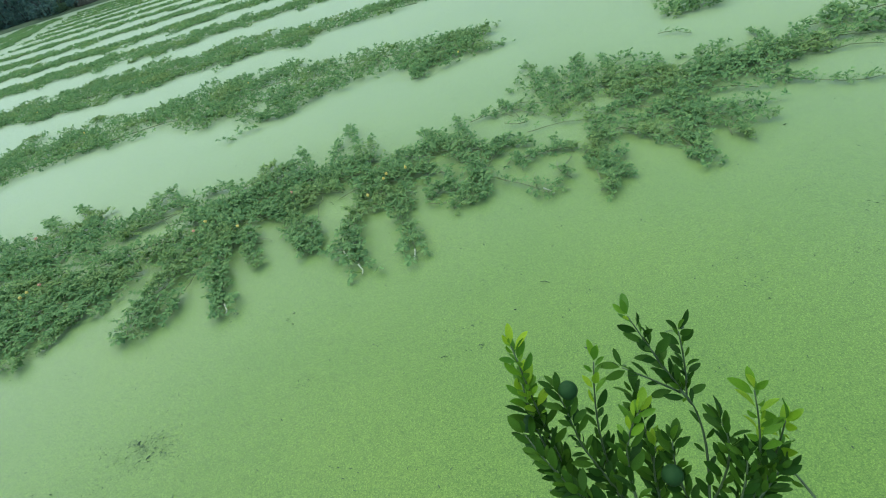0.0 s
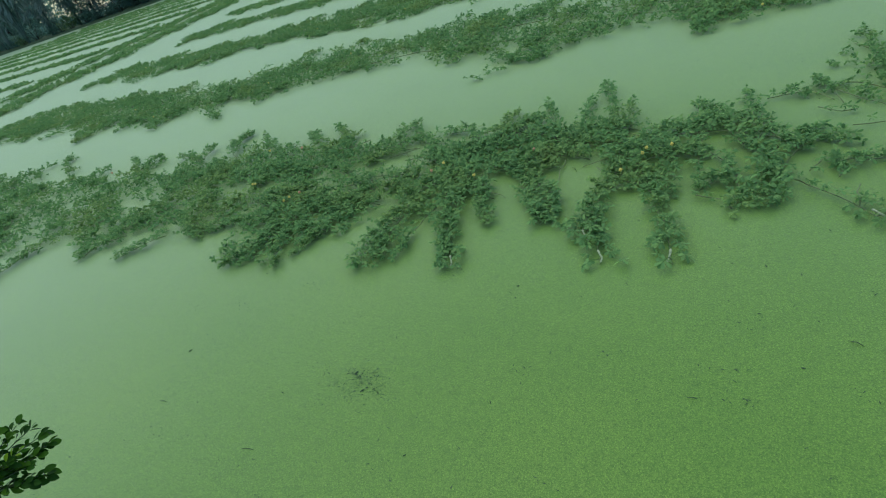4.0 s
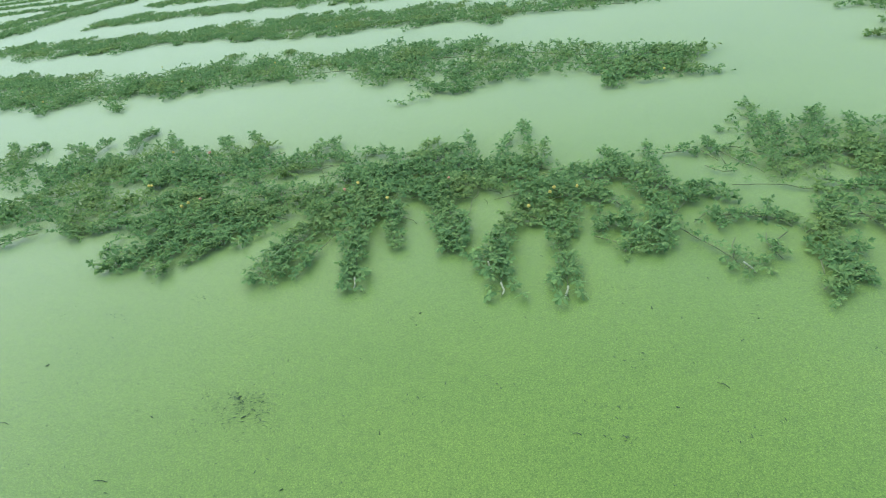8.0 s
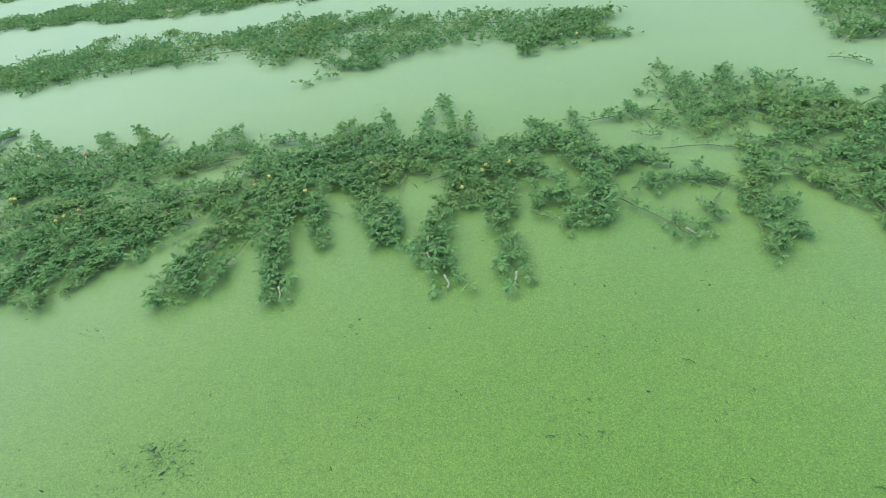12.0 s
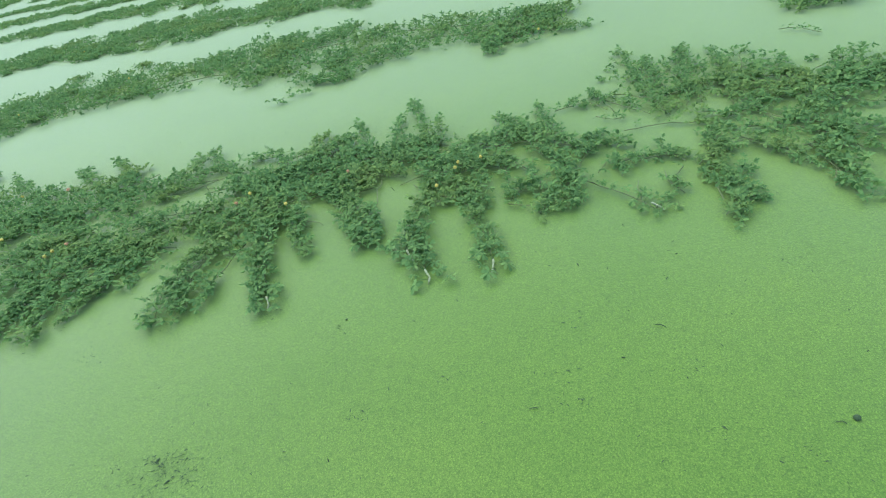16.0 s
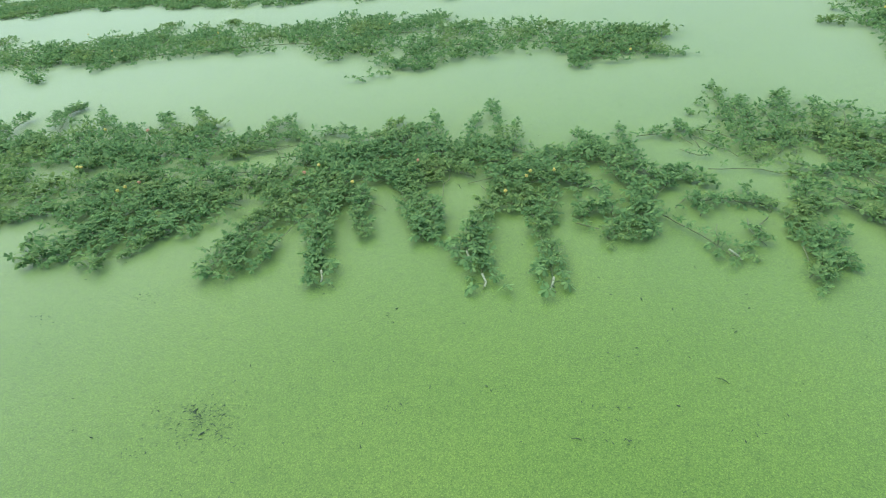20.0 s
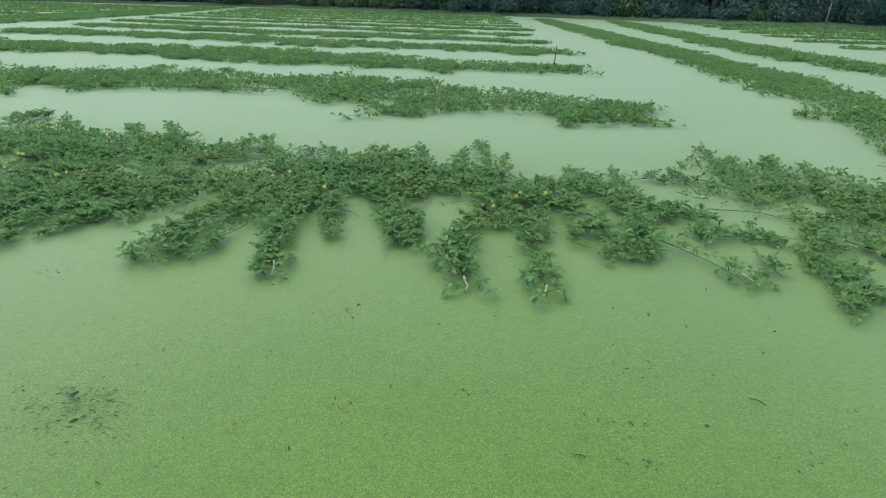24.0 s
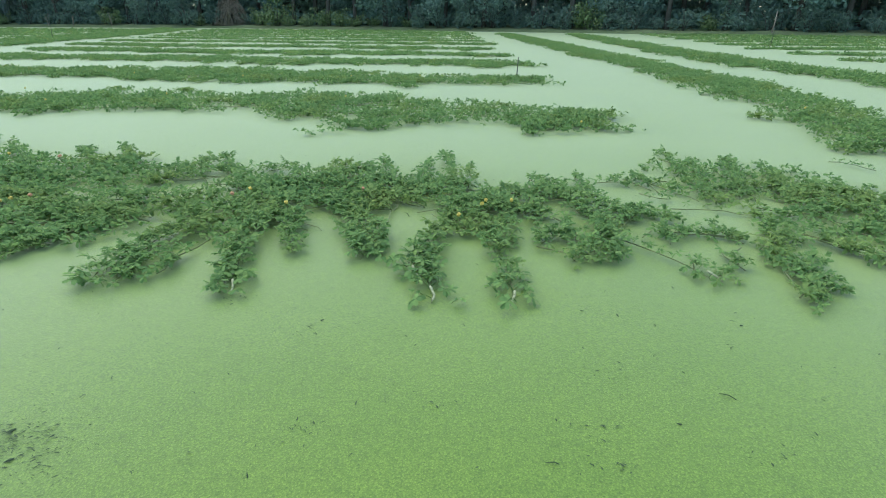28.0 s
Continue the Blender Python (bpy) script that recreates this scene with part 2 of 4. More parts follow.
def along(pts, n):
    """n places at even steps along a polyline, smoothed."""
    p = np.array(pts, float)
    if len(p) == 3:
        t = np.linspace(0, 1, n)[:, None]
        mid = 2 * p[1] - 0.5 * (p[0] + p[2])
        return (1 - t) ** 2 * p[0] + 2 * t * (1 - t) * mid + t ** 2 * p[2]
    d = np.r_[0, np.cumsum(np.linalg.norm(np.diff(p, axis=0), axis=1))]
    s = np.linspace(0, d[-1], n)
    return np.stack([np.interp(s, d, p[:, k]) for k in range(p.shape[1])], 1)


# ---- the pond, its banks ----
def sheet(name, x0, x1, y0, y1, z, mat, nx=2, ny=2, rough=0.0, seed=1):
    rng = random.Random(seed)
    bm = bmesh.new()
    g = [[bm.verts.new((x0 + (x1 - x0) * i / nx, y0 + (y1 - y0) * j / ny, z + rough * (rng.random() - 0.5))) for i in range(nx + 1)] for j in range(ny + 1)]
    for j in range(ny):
        for i in range(nx):
            bm.faces.new((g[j][i], g[j][i + 1], g[j + 1][i + 1], g[j + 1][i])).smooth = True
    return part(name, bm, mat)


tagged(sheet("ground", -2500, 2500, -2500, 2500, -0.6, SOIL), "bare brown soil under and round the pond", "ground", kind="structure")
tagged(sheet("water", -160, 140, 0.6, 90, 0.0, DUCKWEED, 4, 4), "pond water closed over by bright green duckweed", "water", kind="structure")


def near_bank():
    rng = random.Random(4)
    bm = bmesh.new()
    prof = [(1.22, -0.6), (1.02, -0.05), (0.92, 0.09), (0.72, 0.15), (0.2, 0.17), (-6, 0.2), (-60, 0.3), (-400, 0.3), (-400, -0.6)]
    n, rows = 90, []
    for i in range(n + 1):
        x = -160 + 300 * i / n if i not in (0, n) else (-160 if i == 0 else 140)
        rows.append([bm.verts.new((x, y + (0.08 * (rng.random() - 0.5) if y > -1 else 0), z + (0.03 * (rng.random() - 0.5) if 0 < z else 0))) for y, z in prof])
    for a, b in zip(rows, rows[1:]):
        for k in range(len(prof) - 1):
            bm.faces.new((a[k], a[k + 1], b[k + 1], b[k])).smooth = True
    tagged(part("ground_bank", bm, SOIL), "low earthen bank along the edge of the pond", "bank", kind="structure")


near_bank()
BANK = [(-160, 34), (-95, 43), (-60, 53), (-29, 57), (-4, 50.5), (13, 45), (25, 41), (60, 30), (140, 8)]


def bank_y(x):
    return float(np.interp(x, [p[0] for p in BANK], [p[1] for p in BANK]))


def far_bank():
    rng = random.Random(8)
    bm, rows = bmesh.new(), []
    for i in range(151):
        x = -160 + 2 * i
        y = bank_y(x)
        rows.append([bm.verts.new((x, y + dy + 0.3 * (rng.random() - 0.5) * (dy < 5), z + 0.12 * (rng.random() - 0.5) * (0 < z))) for dy, z in ((-0.6, -0.3), (0, 0.06), (0.5, 0.22), (1.6, 0.3), (5, 0.35), (40, 0.5), (1800, 0.6))])
    for a, b in zip(rows, rows[1:]):
        for k in range(6):
            bm.faces.new((a[k], b[k], b[k + 1], a[k + 1])).smooth = True
    tagged(part("ground_far_bank", bm, GRASS), "low far bank of rough dull grass under the trees", "bank", kind="structure")


far_bank()

# ---- planted rows of floating water mimosa ----
NEAR_SHOOTS = [
    ((-1.06, 3.96), (-0.95, 3.42), (-0.8, 2.93)),
    ((-0.9, 3.92), (-0.8, 3.56), (-0.71, 3.36)),
    ((-0.58, 4.09), (-0.43, 3.65), (-0.37, 3.32)),
    ((-0.0, 3.98), (-0.07, 3.48), (-0.01, 2.96)),
    ((-0.08, 3.73), (-0.13, 3.36), (-0.1, 3.13)),
    ((0.09, 3.94), (0.23, 3.44), (0.3, 2.98)),
    ((0.3, 3.95), (0.26, 3.5)),
    ((0.53, 3.95), (0.62, 3.63), (0.57, 3.4)),
    ((0.74, 4.1), (0.77, 3.64), (0.79, 3.45)),
    ((0.59, 3.75), (0.44, 3.59)),
    ((-0.7, 4.0), (-0.51, 3.61), (-0.4, 3.38)),
    ((-0.35, 4.05), (-0.35, 3.68), (-0.35, 3.36)),
    ((-0.86, 4.17), (-0.58, 3.85)),
]
NEAR_SHOOTS_WEST = [
    ((-1.24, 3.72), (-1.33, 3.34), (-1.33, 2.98)),
    ((-1.34, 3.75), (-1.46, 3.27), (-1.42, 2.98)),
    ((-1.12, 3.54), (-1.18, 3.25), (-1.19, 3.09)),
    ((-1.82, 3.74), (-2.15, 3.28), (-2.09, 2.95)),
    ((-2.2, 3.81), (-2.41, 3.27), (-2.5, 2.99)),
    ((-2.42, 3.63), (-2.93, 3.45), (-3.22, 3.35)),
    ((-3.52, 3.33), (-3.71, 3.18), (-3.82, 3.06)),
    ((-4.07, 3.35), (-4.28, 3.2), (-4.33, 3.07)),
    ((-5.29, 3.46), (-5.27, 3.01), (-5.27, 2.7)),
    ((-6.75, 3.87), (-6.36, 3.31)),
]
NEAR_SHOOTS_EAST = [
    ((0.84, 3.64), (0.99, 3.47), (1.15, 3.25)),
    ((1.64, 4.0), (1.57, 3.63), (1.43, 3.06)),
    ((1.27, 3.6), (1.27, 3.47), (1.3, 3.39)),
    ((1.07, 3.38), (1.09, 3.46), (1.11, 3.56)),
    ((1.12, 3.29), (1.18, 3.34), (1.21, 3.37)),
    ((1.04, 3.72), (1.18, 3.81), (1.41, 3.73)),
    ((1.06, 3.63), (1.06, 3.81)),
    ((1.42, 3.7), (1.34, 3.84), (1.33, 3.9)),
    ((1.46, 3.63), (1.59, 3.79), (1.71, 3.74)),
    ((1.45, 3.33), (1.56, 3.42), (1.67, 3.56)),
    ((1.4, 3.15), (1.57, 3.32), (1.61, 3.28)),
    ((1.75, 3.85), (1.86, 3.68), (1.96, 3.47)),
    ((1.86, 3.68), (1.93, 3.65), (2.07, 3.66)),
    ((2.05, 3.69), (2.06, 3.44), (1.99, 3.14)),
    ((2.23, 3.79), (2.21, 3.61), (2.23, 3.53)),
]
SHOOTS_FAR_EAST = [
    ((2.37, 3.6), (2.32, 3.4), (2.33, 3.28)),
    ((2.54, 3.67), (2.49, 3.46), (2.52, 3.45)),
    ((2.87, 4.03), (3.01, 3.73), (3.27, 3.57)),
]
RUNNERS = [
    ((0.93, 4.67), (1.02, 4.68), (1.07, 4.56)),
    ((1.18, 4.67), (1.3, 4.5), (1.42, 4.33)),
    ((1.09, 4.42), (1.17, 4.34), (1.27, 4.35)),
    ((1.21, 4.16), (1.42, 4.14), (1.64, 4.13)),
    ((0.41, 3.54), (0.5, 3.5), (0.59, 3.4)),
    ((1.7, 3.85), (1.83, 3.75), (1.96, 3.59)),
    ((2.73, 5.39), (2.85, 5.32), (2.91, 5.17)),
    ((2.52, 4.17), (2.94, 4.33), (3.21, 4.19)),
    ((3.36, 4.53), (3.53, 4.3), (3.81, 4.21)),
    ((3.28, 4.11), (3.52, 4.07), (3.64, 4.0)),
    ((2.7, 3.87), (2.6, 3.96), (2.42, 4.2)),
    ((1.98, 4.14), (2.23, 3.82), (2.59, 3.74)),
]
MIDDLE_SHOOTS = [
    ((-1.1, 3.84), (-1.0, 3.36), (-0.85, 2.99)),
    ((-1.35, 3.6), (-1.38, 3.27), (-1.28, 3.02)),
    ((-2.06, 3.81), (-2.33, 3.34), (-2.37, 3.02)),
    ((-1.69, 3.74), (-1.9, 3.37), (-2.0, 3.09)),
    ((0.54, 4.43), (0.64, 4.1), (0.76, 3.96)),
    ((0.75, 4.34), (0.86, 4.03), (0.97, 3.96)),
    ((0.82, 3.96), (0.71, 3.64), (0.67, 3.41)),
    ((1.02, 4.11), (0.87, 3.83), (0.79, 3.64)),
    ((0.5, 4.26), (0.43, 3.95), (0.45, 3.62)),
    ((0.43, 4.43), (0.61, 4.34), (0.74, 4.18)),
    ((0.43, 4.62), (0.58, 4.47), (0.72, 4.34)),
]
FAR_SHOOTS = [
    ((-0.02, 4.29), (-0.1, 4.78), (-0.2, 5.24)),
    ((0.05, 4.38), (0.04, 4.72)),
    ((-0.23, 4.38), (-0.28, 4.66), (-0.26, 4.96)),
    ((-0.44, 4.29), (-0.55, 4.69), (-0.61, 4.98)),
    ((-0.61, 4.39), (-0.67, 4.72)),
    ((-0.76, 4.29), (-0.91, 4.65), (-0.89, 4.91)),
    ((-1.03, 4.3), (-1.18, 4.61), (-1.38, 4.67)),
    ((-1.22, 4.2), (-1.54, 4.51), (-1.84, 4.93)),
    ((-1.64, 4.3), (-1.89, 4.69), (-1.79, 4.95)),
    ((-2.06, 4.41), (-2.54, 4.84), (-2.79, 5.09)),
    ((-2.45, 4.42), (-2.92, 4.85), (-3.07, 5.06)),
]
FAR_SHOOTS_WEST = [
    ((-3.04, 4.43), (-3.38, 4.78), (-3.78, 5.11)),
    ((-3.84, 4.69), (-4.14, 4.98), (-4.14, 5.31)),
    ((-4.29, 4.58), (-4.63, 4.83), (-4.87, 4.84)),
    ((-3.69, 4.47), (-4.09, 5.05), (-4.12, 5.3)),
    ((-4.25, 4.46), (-4.46, 4.86), (-4.5, 5.0)),
    ((-5.23, 4.49), (-5.83, 5.0)),
    ((-6.55, 4.56), (-7.56, 5.16), (-7.6, 5.33)),
    ((-7.09, 4.5), (-8.04, 5.0)),
]
FAR_SHOOTS_EAST = [
    ((0.57, 4.28), (0.54, 4.5), (0.48, 4.63)),
    ((0.84, 4.28), (0.76, 4.54), (0.76, 4.77)),
    ((0.84, 4.61), (1.0, 4.65), (1.07, 4.61)),
    ((1.23, 4.44), (1.17, 4.71), (1.13, 4.82)),
    ((1.51, 4.27), (1.5, 4.8), (1.56, 5.64)),
    ((1.56, 4.6), (1.62, 5.05), (1.69, 5.27)),
    ((1.65, 4.35), (1.82, 4.88), (2.0, 5.42)),
    ((1.76, 4.35), (1.76, 5.04)),
    ((1.91, 4.27), (2.04, 4.76), (2.14, 5.22)),
    ((2.0, 3.92), (2.02, 4.55), (2.12, 5.01)),
    ((2.18, 3.89), (2.37, 4.36), (2.37, 4.66)),
    ((2.66, 4.07), (3.12, 4.5), (3.24, 4.84)),
    ((3.6, 4.46), (3.89, 4.69)),
]
ARMS = [
    ([(1.62, 3.93), (1.56, 3.6), (1.44, 3.11)], 0.11, 1700),
    ([(1.49, 4.33), (1.53, 4.98), (1.54, 5.53)], 0.2, 900),
    ([(1.23, 4.41), (1.22, 4.69), (1.19, 4.8)], 0.16, 800),
    ([(1.66, 4.43), (1.79, 4.84), (1.96, 5.37)], 0.13, 900),
    ([(1.79, 4.32), (2.06, 4.79), (2.26, 5.17)], 0.2, 1000),
    ([(2.04, 4.28), (2.23, 4.55), (2.47, 4.92)], 0.2, 1100),
    ([(2.41, 4.3), (2.69, 4.56), (2.96, 4.76)], 0.2, 1100),
    ([(0.7, 4.09), (0.93, 4.14), (1.16, 4.03)], 0.13, 1300),
]
ARMS_EAST = [
    ([(1.04, 3.74), (1.2, 3.78), (1.41, 3.73)], 0.1, 1400),
    ([(0.93, 4.21), (1.06, 4.1), (1.15, 4.0)], 0.12, 1200),
    ([(0.95, 3.67), (1.01, 3.75), (1.07, 3.82)], 0.08, 900),
    ([(1.72, 4.29), (1.86, 4.15), (2.08, 4.16)], 0.24, 1100),
    ([(1.69, 3.96), (1.8, 3.94), (1.93, 3.83)], 0.15, 1100),
    ([(2.23, 4.13), (2.21, 3.92), (2.08, 3.63)], 0.18, 900),
    ([(1.76, 3.84), (1.86, 3.68), (1.97, 3.5)], 0.08, 1600),
    ([(2.17, 3.8), (2.13, 3.51), (2.02, 3.19)], 0.12, 1200),
    ([(1.14, 4.76), (1.26, 4.69), (1.39, 4.47)], 0.12, 900),
]

# open water among the leaves of the first row, and places where they stand thin: centre, half width, half depth
GAPS = [
    (-1.62, 4.36, 0.11, 0.14), (-2.33, 4.66, 0.08, 0.16), (-0.26, 3.85, 0.14, 0.23), (-0.69, 3.66, 0.08, 0.22),
    (0.08, 4.29, 0.06, 0.11), (0.23, 4.55, 0.08, 0.19),
    (0.93, 3.76, 0.06, 0.1), (1.37, 4.07, 0.15, 0.12), (1.21, 4.48, 0.11, 0.1), (1.15, 3.56, 0.12, 0.12),
    (1.37, 3.52, 0.06, 0.2), (0.14, 3.3, 0.05, 0.27), (-1.12, 3.33, 0.08, 0.15), (1.98, 4.0, 0.09, 0.08),
    (-3.27, 3.93, 0.14, 0.19), (-7.26, 4.72, 0.43, 0.17), (-4.83, 4.6, 0.13, 0.16), (-3.83, 4.72, 0.15, 0.16),
]
THIN = [
    (-1.65, 4.33, 0.19, 0.22), (0.46, 4.18, 0.13, 0.1), (0.52, 3.81, 0.08, 0.15),
    (-1.67, 4.06, 0.11, 0.18), (-1.59, 3.74, 0.12, 0.12), (-2.45, 4.10, 0.11, 0.08), (-1.74, 3.94, 0.07, 0.1),
    (1.99, 3.81, 0.09, 0.08), (2.08, 4.16, 0.1, 0.08), (-3.89, 4.08, 0.18, 0.10), (-6.06, 4.2, 0.54, 0.2),
    (-5.42, 3.39, 0.3, 0.14), (1.81, 4.31, 0.12, 0.15), (1.17, 3.88, 0.08, 0.09),
]


def inside(x, y, spots):
    return any(((x - a) / c) ** 2 + ((y - b) / d) ** 2 < 1 for a, b, c, d in spots)


def leaf_variant(seed):
    """One divided leaf: a stalk that rises and a fan of eight leaflets."""
    rng = np.random.default_rng(seed)
    bm = bmesh.new()
    rise = rng.uniform(0.012, 0.034)
    end = (rng.uniform(0.030, 0.046), rng.uniform(-0.01, 0.01), rise)
    tube(bm, [(0, 0, 0), (0.02, 0, rise * 0.6), end], [0.0022, 0.0018, 0.0014], 3)
    bm.verts.index_update()
    verts = [tuple(v.co) for v in bm.verts]
    faces = []
    for f in bm.faces:
        idx = [v.index for v in f.verts]
        faces += [(idx[0], idx[k], idx[k + 1]) for k in range(1, len(idx) - 1)]
    bm.free()
    n = 8
    spread = np.array([-112, -78, -47, -16, 16, 47, 78, 112]) + rng.uniform(-10, 10, n)
    P = np.tile(end, (n, 1)) + (0.016 - np.abs(spread)[:, None] / 112 * 0.030) * np.array([[1, 0, 0.15]])
    v, f = leaflets(P, np.radians(spread), np.radians(rng.uniform(-38, 22, n)), np.radians(rng.uniform(-45, 45, n)), rng.uniform(0.031, 0.045, n), rng.uniform(0.0070, 0.0096, n), FINE)
    return array_mesh("leaf", np.r_[np.array(verts), v], np.r_[np.array(faces), f + len(verts)], MIMOSA)


LEAVES = [leaf_variant(s) for s in range(12)]


def tip_leaf_variant(seed):
    """A large young leaf on a long arched stalk: seven broad leaflets that hang from its end like fingers."""
    rng = np.random.default_rng(seed)
    bm = bmesh.new()
    top = rng.uniform(0.045, 0.065)
    tube(bm, [(0, 0, 0), (0.022, 0, top * 0.7), (0.05, 0, top), (0.075, 0, top * 0.92)], [0.0026, 0.0022, 0.0018, 0.0014], 4)
    bm.verts.index_update()
    verts = [tuple(v.co) for v in bm.verts]
    faces = []
    for f in bm.faces:
        idx = [v.index for v in f.verts]
        faces += [(idx[0], idx[k], idx[k + 1]) for k in range(1, len(idx) - 1)]
    bm.free()
    n = 7
    spread = np.array([-118, -80, -38, 0, 38, 80, 118]) + rng.uniform(-9, 9, n)
    P = np.array([[0.072, 0, top * 0.93]]) - np.abs(spread)[:, None] / 118 * np.array([[0.018, 0, -0.002]])
    v, f = leaflets(P, np.radians(spread), np.radians(rng.uniform(-32, 4, n)), np.radians(rng.uniform(-25, 25, n)), rng.uniform(0.036, 0.050, n), rng.uniform(0.0088, 0.0115, n), FINE)
    return array_mesh("leaf", np.r_[np.array(verts), v], np.r_[np.array(faces), f + len(verts)], MIMOSA)


TIP_LEAVES = [tip_leaf_variant(s) for s in range(30, 36)]
SHOOTS = []


def shoot(pts, rng, per_m=30, floats=False, height=0.035, size=1.0, label="leafy floating shoot of water mimosa lying on the duckweed", spread=0.02):
    """A runner on the water with divided leaves to both sides; the growing tip may show its white spongy float."""
    length = sum(math.dist(a, b) for a, b in zip(pts, pts[1:]))
    n = max(4, int(length / 0.06))
    line = along(pts, n)
    base = line[0]
    thing = new("water_mimosa_shoot")
    thing.location = (base[0], base[1], 0)
    tagged(thing, label, "water plant", "shoots of the first row")
    z = [0.008 + height * 0.32 * math.sin(math.pi * min(1, 0.2 + i / n)) + 0.008 * rng.random() for i in range(n)]
    loc = [(p[0] - base[0] + 0.03 * (rng.random() - 0.5), p[1] - base[1] + 0.03 * (rng.random() - 0.5), zz) for p, zz in zip(line, z)]
    part("stem", tube(bmesh.new(), loc, [0.0034 - 0.0016 * i / n for i in range(n)]), STEM, thing)
    if floats:
        # the bare end: a slim white float in three joints, and three or four large leaves round it
        bm = bmesh.new()
        end = Vector(loc[-1])
        d = (end - Vector(loc[-3])).normalized()
        d = Vector((d.x, d.y, 0)).normalized()
        side = Vector((-d.y, d.x, 0))
        a = end - d * 0.08 + Vector((0, 0, 0.030))
        bend = rng.uniform(-0.012, 0.012)
        for k in range(3):
            b = a + d * 0.022 + side * (bend + rng.uniform(-0.012, 0.012)) + Vector((0, 0, -0.009))
            r = 0.0056 - 0.0006 * k
            tube(bm, [a, a.lerp(b, 0.15), a.lerp(b, 0.85), b], [r * 0.6, r, r, r * 0.6], 7)
            a = b
        part("float", bm, SPONGE, thing, "white spongy float round the growing stem")
        for k in range(rng.choice((6, 7))):
            sd = 1 if k % 2 else -1
            q = end - d * (0.03 + 0.032 * k * rng.uniform(0.8, 1.1)) + Vector((0, 0, 0.006))
            leaf = new("leaf", rng.choice(TIP_LEAVES))
            leaf.parent = thing
            turn = math.atan2(d.y, d.x) + sd * radians(rng.uniform(48, 95) if k else rng.uniform(30, 60))
            leaf.matrix_local = Matrix.Translation(q) @ Euler((radians(rng.uniform(-12, 12)), radians(rng.uniform(-10, 22)), turn)).to_matrix().to_4x4() @ Matrix.Scale(size * rng.uniform(0.68, 0.95), 4)
    m = max(3, int(length * per_m))
    for k in range(m):
        s = min(1.0, (k + rng.random()) / m) * (n - 1)
        bare = floats and s > (n - 1) * (1 - 0.15 / length)
        if bare and k % 3:
            continue
        i = min(int(s), n - 2)
        p = Vector(loc[i]).lerp(Vector(loc[i + 1]), s - i)
        d = Vector(loc[i + 1]) - Vector(loc[i])
        side = 1 if k % 2 else -1
        turn = math.atan2(d.y, d.x) + side * radians(rng.uniform(20, 85))
        if s > n - 2.2:
            turn = math.atan2(d.y, d.x) + radians(rng.uniform(-50, 50))
        wx, wy = p.x + base[0] + 0.045 * math.cos(turn), p.y + base[1] + 0.045 * math.sin(turn)
        if inside(wx, wy, GAPS) or inside(wx, wy, THIN) and rng.random() < 0.6:
            continue
        leaf = new("leaf", LEAVES[rng.randrange(12)])
        leaf.parent = thing
        sc = size * rng.uniform(0.52, 0.96)
        if bare:
            q = Vector((-d.y, d.x, 0)).normalized() * side
            p = p + q * rng.uniform(0.03, 0.06)
            turn = math.atan2(d.y, d.x) + side * radians(rng.uniform(40, 90))
        leaf.matrix_local = Matrix.Translation(p + Vector((rng.uniform(-spread, spread), rng.uniform(-spread, spread), rng.uniform(-0.004, height * 0.5)))) @ Euler((radians(rng.uniform(-18, 18)), radians(rng.uniform(-32, 14)), turn)).to_matrix().to_4x4() @ Matrix.Scale(sc, 4)
    SHOOTS.append((thing, np.array([(p[0] + base[0], p[1] + base[1]) for p in loc])))
    return thing


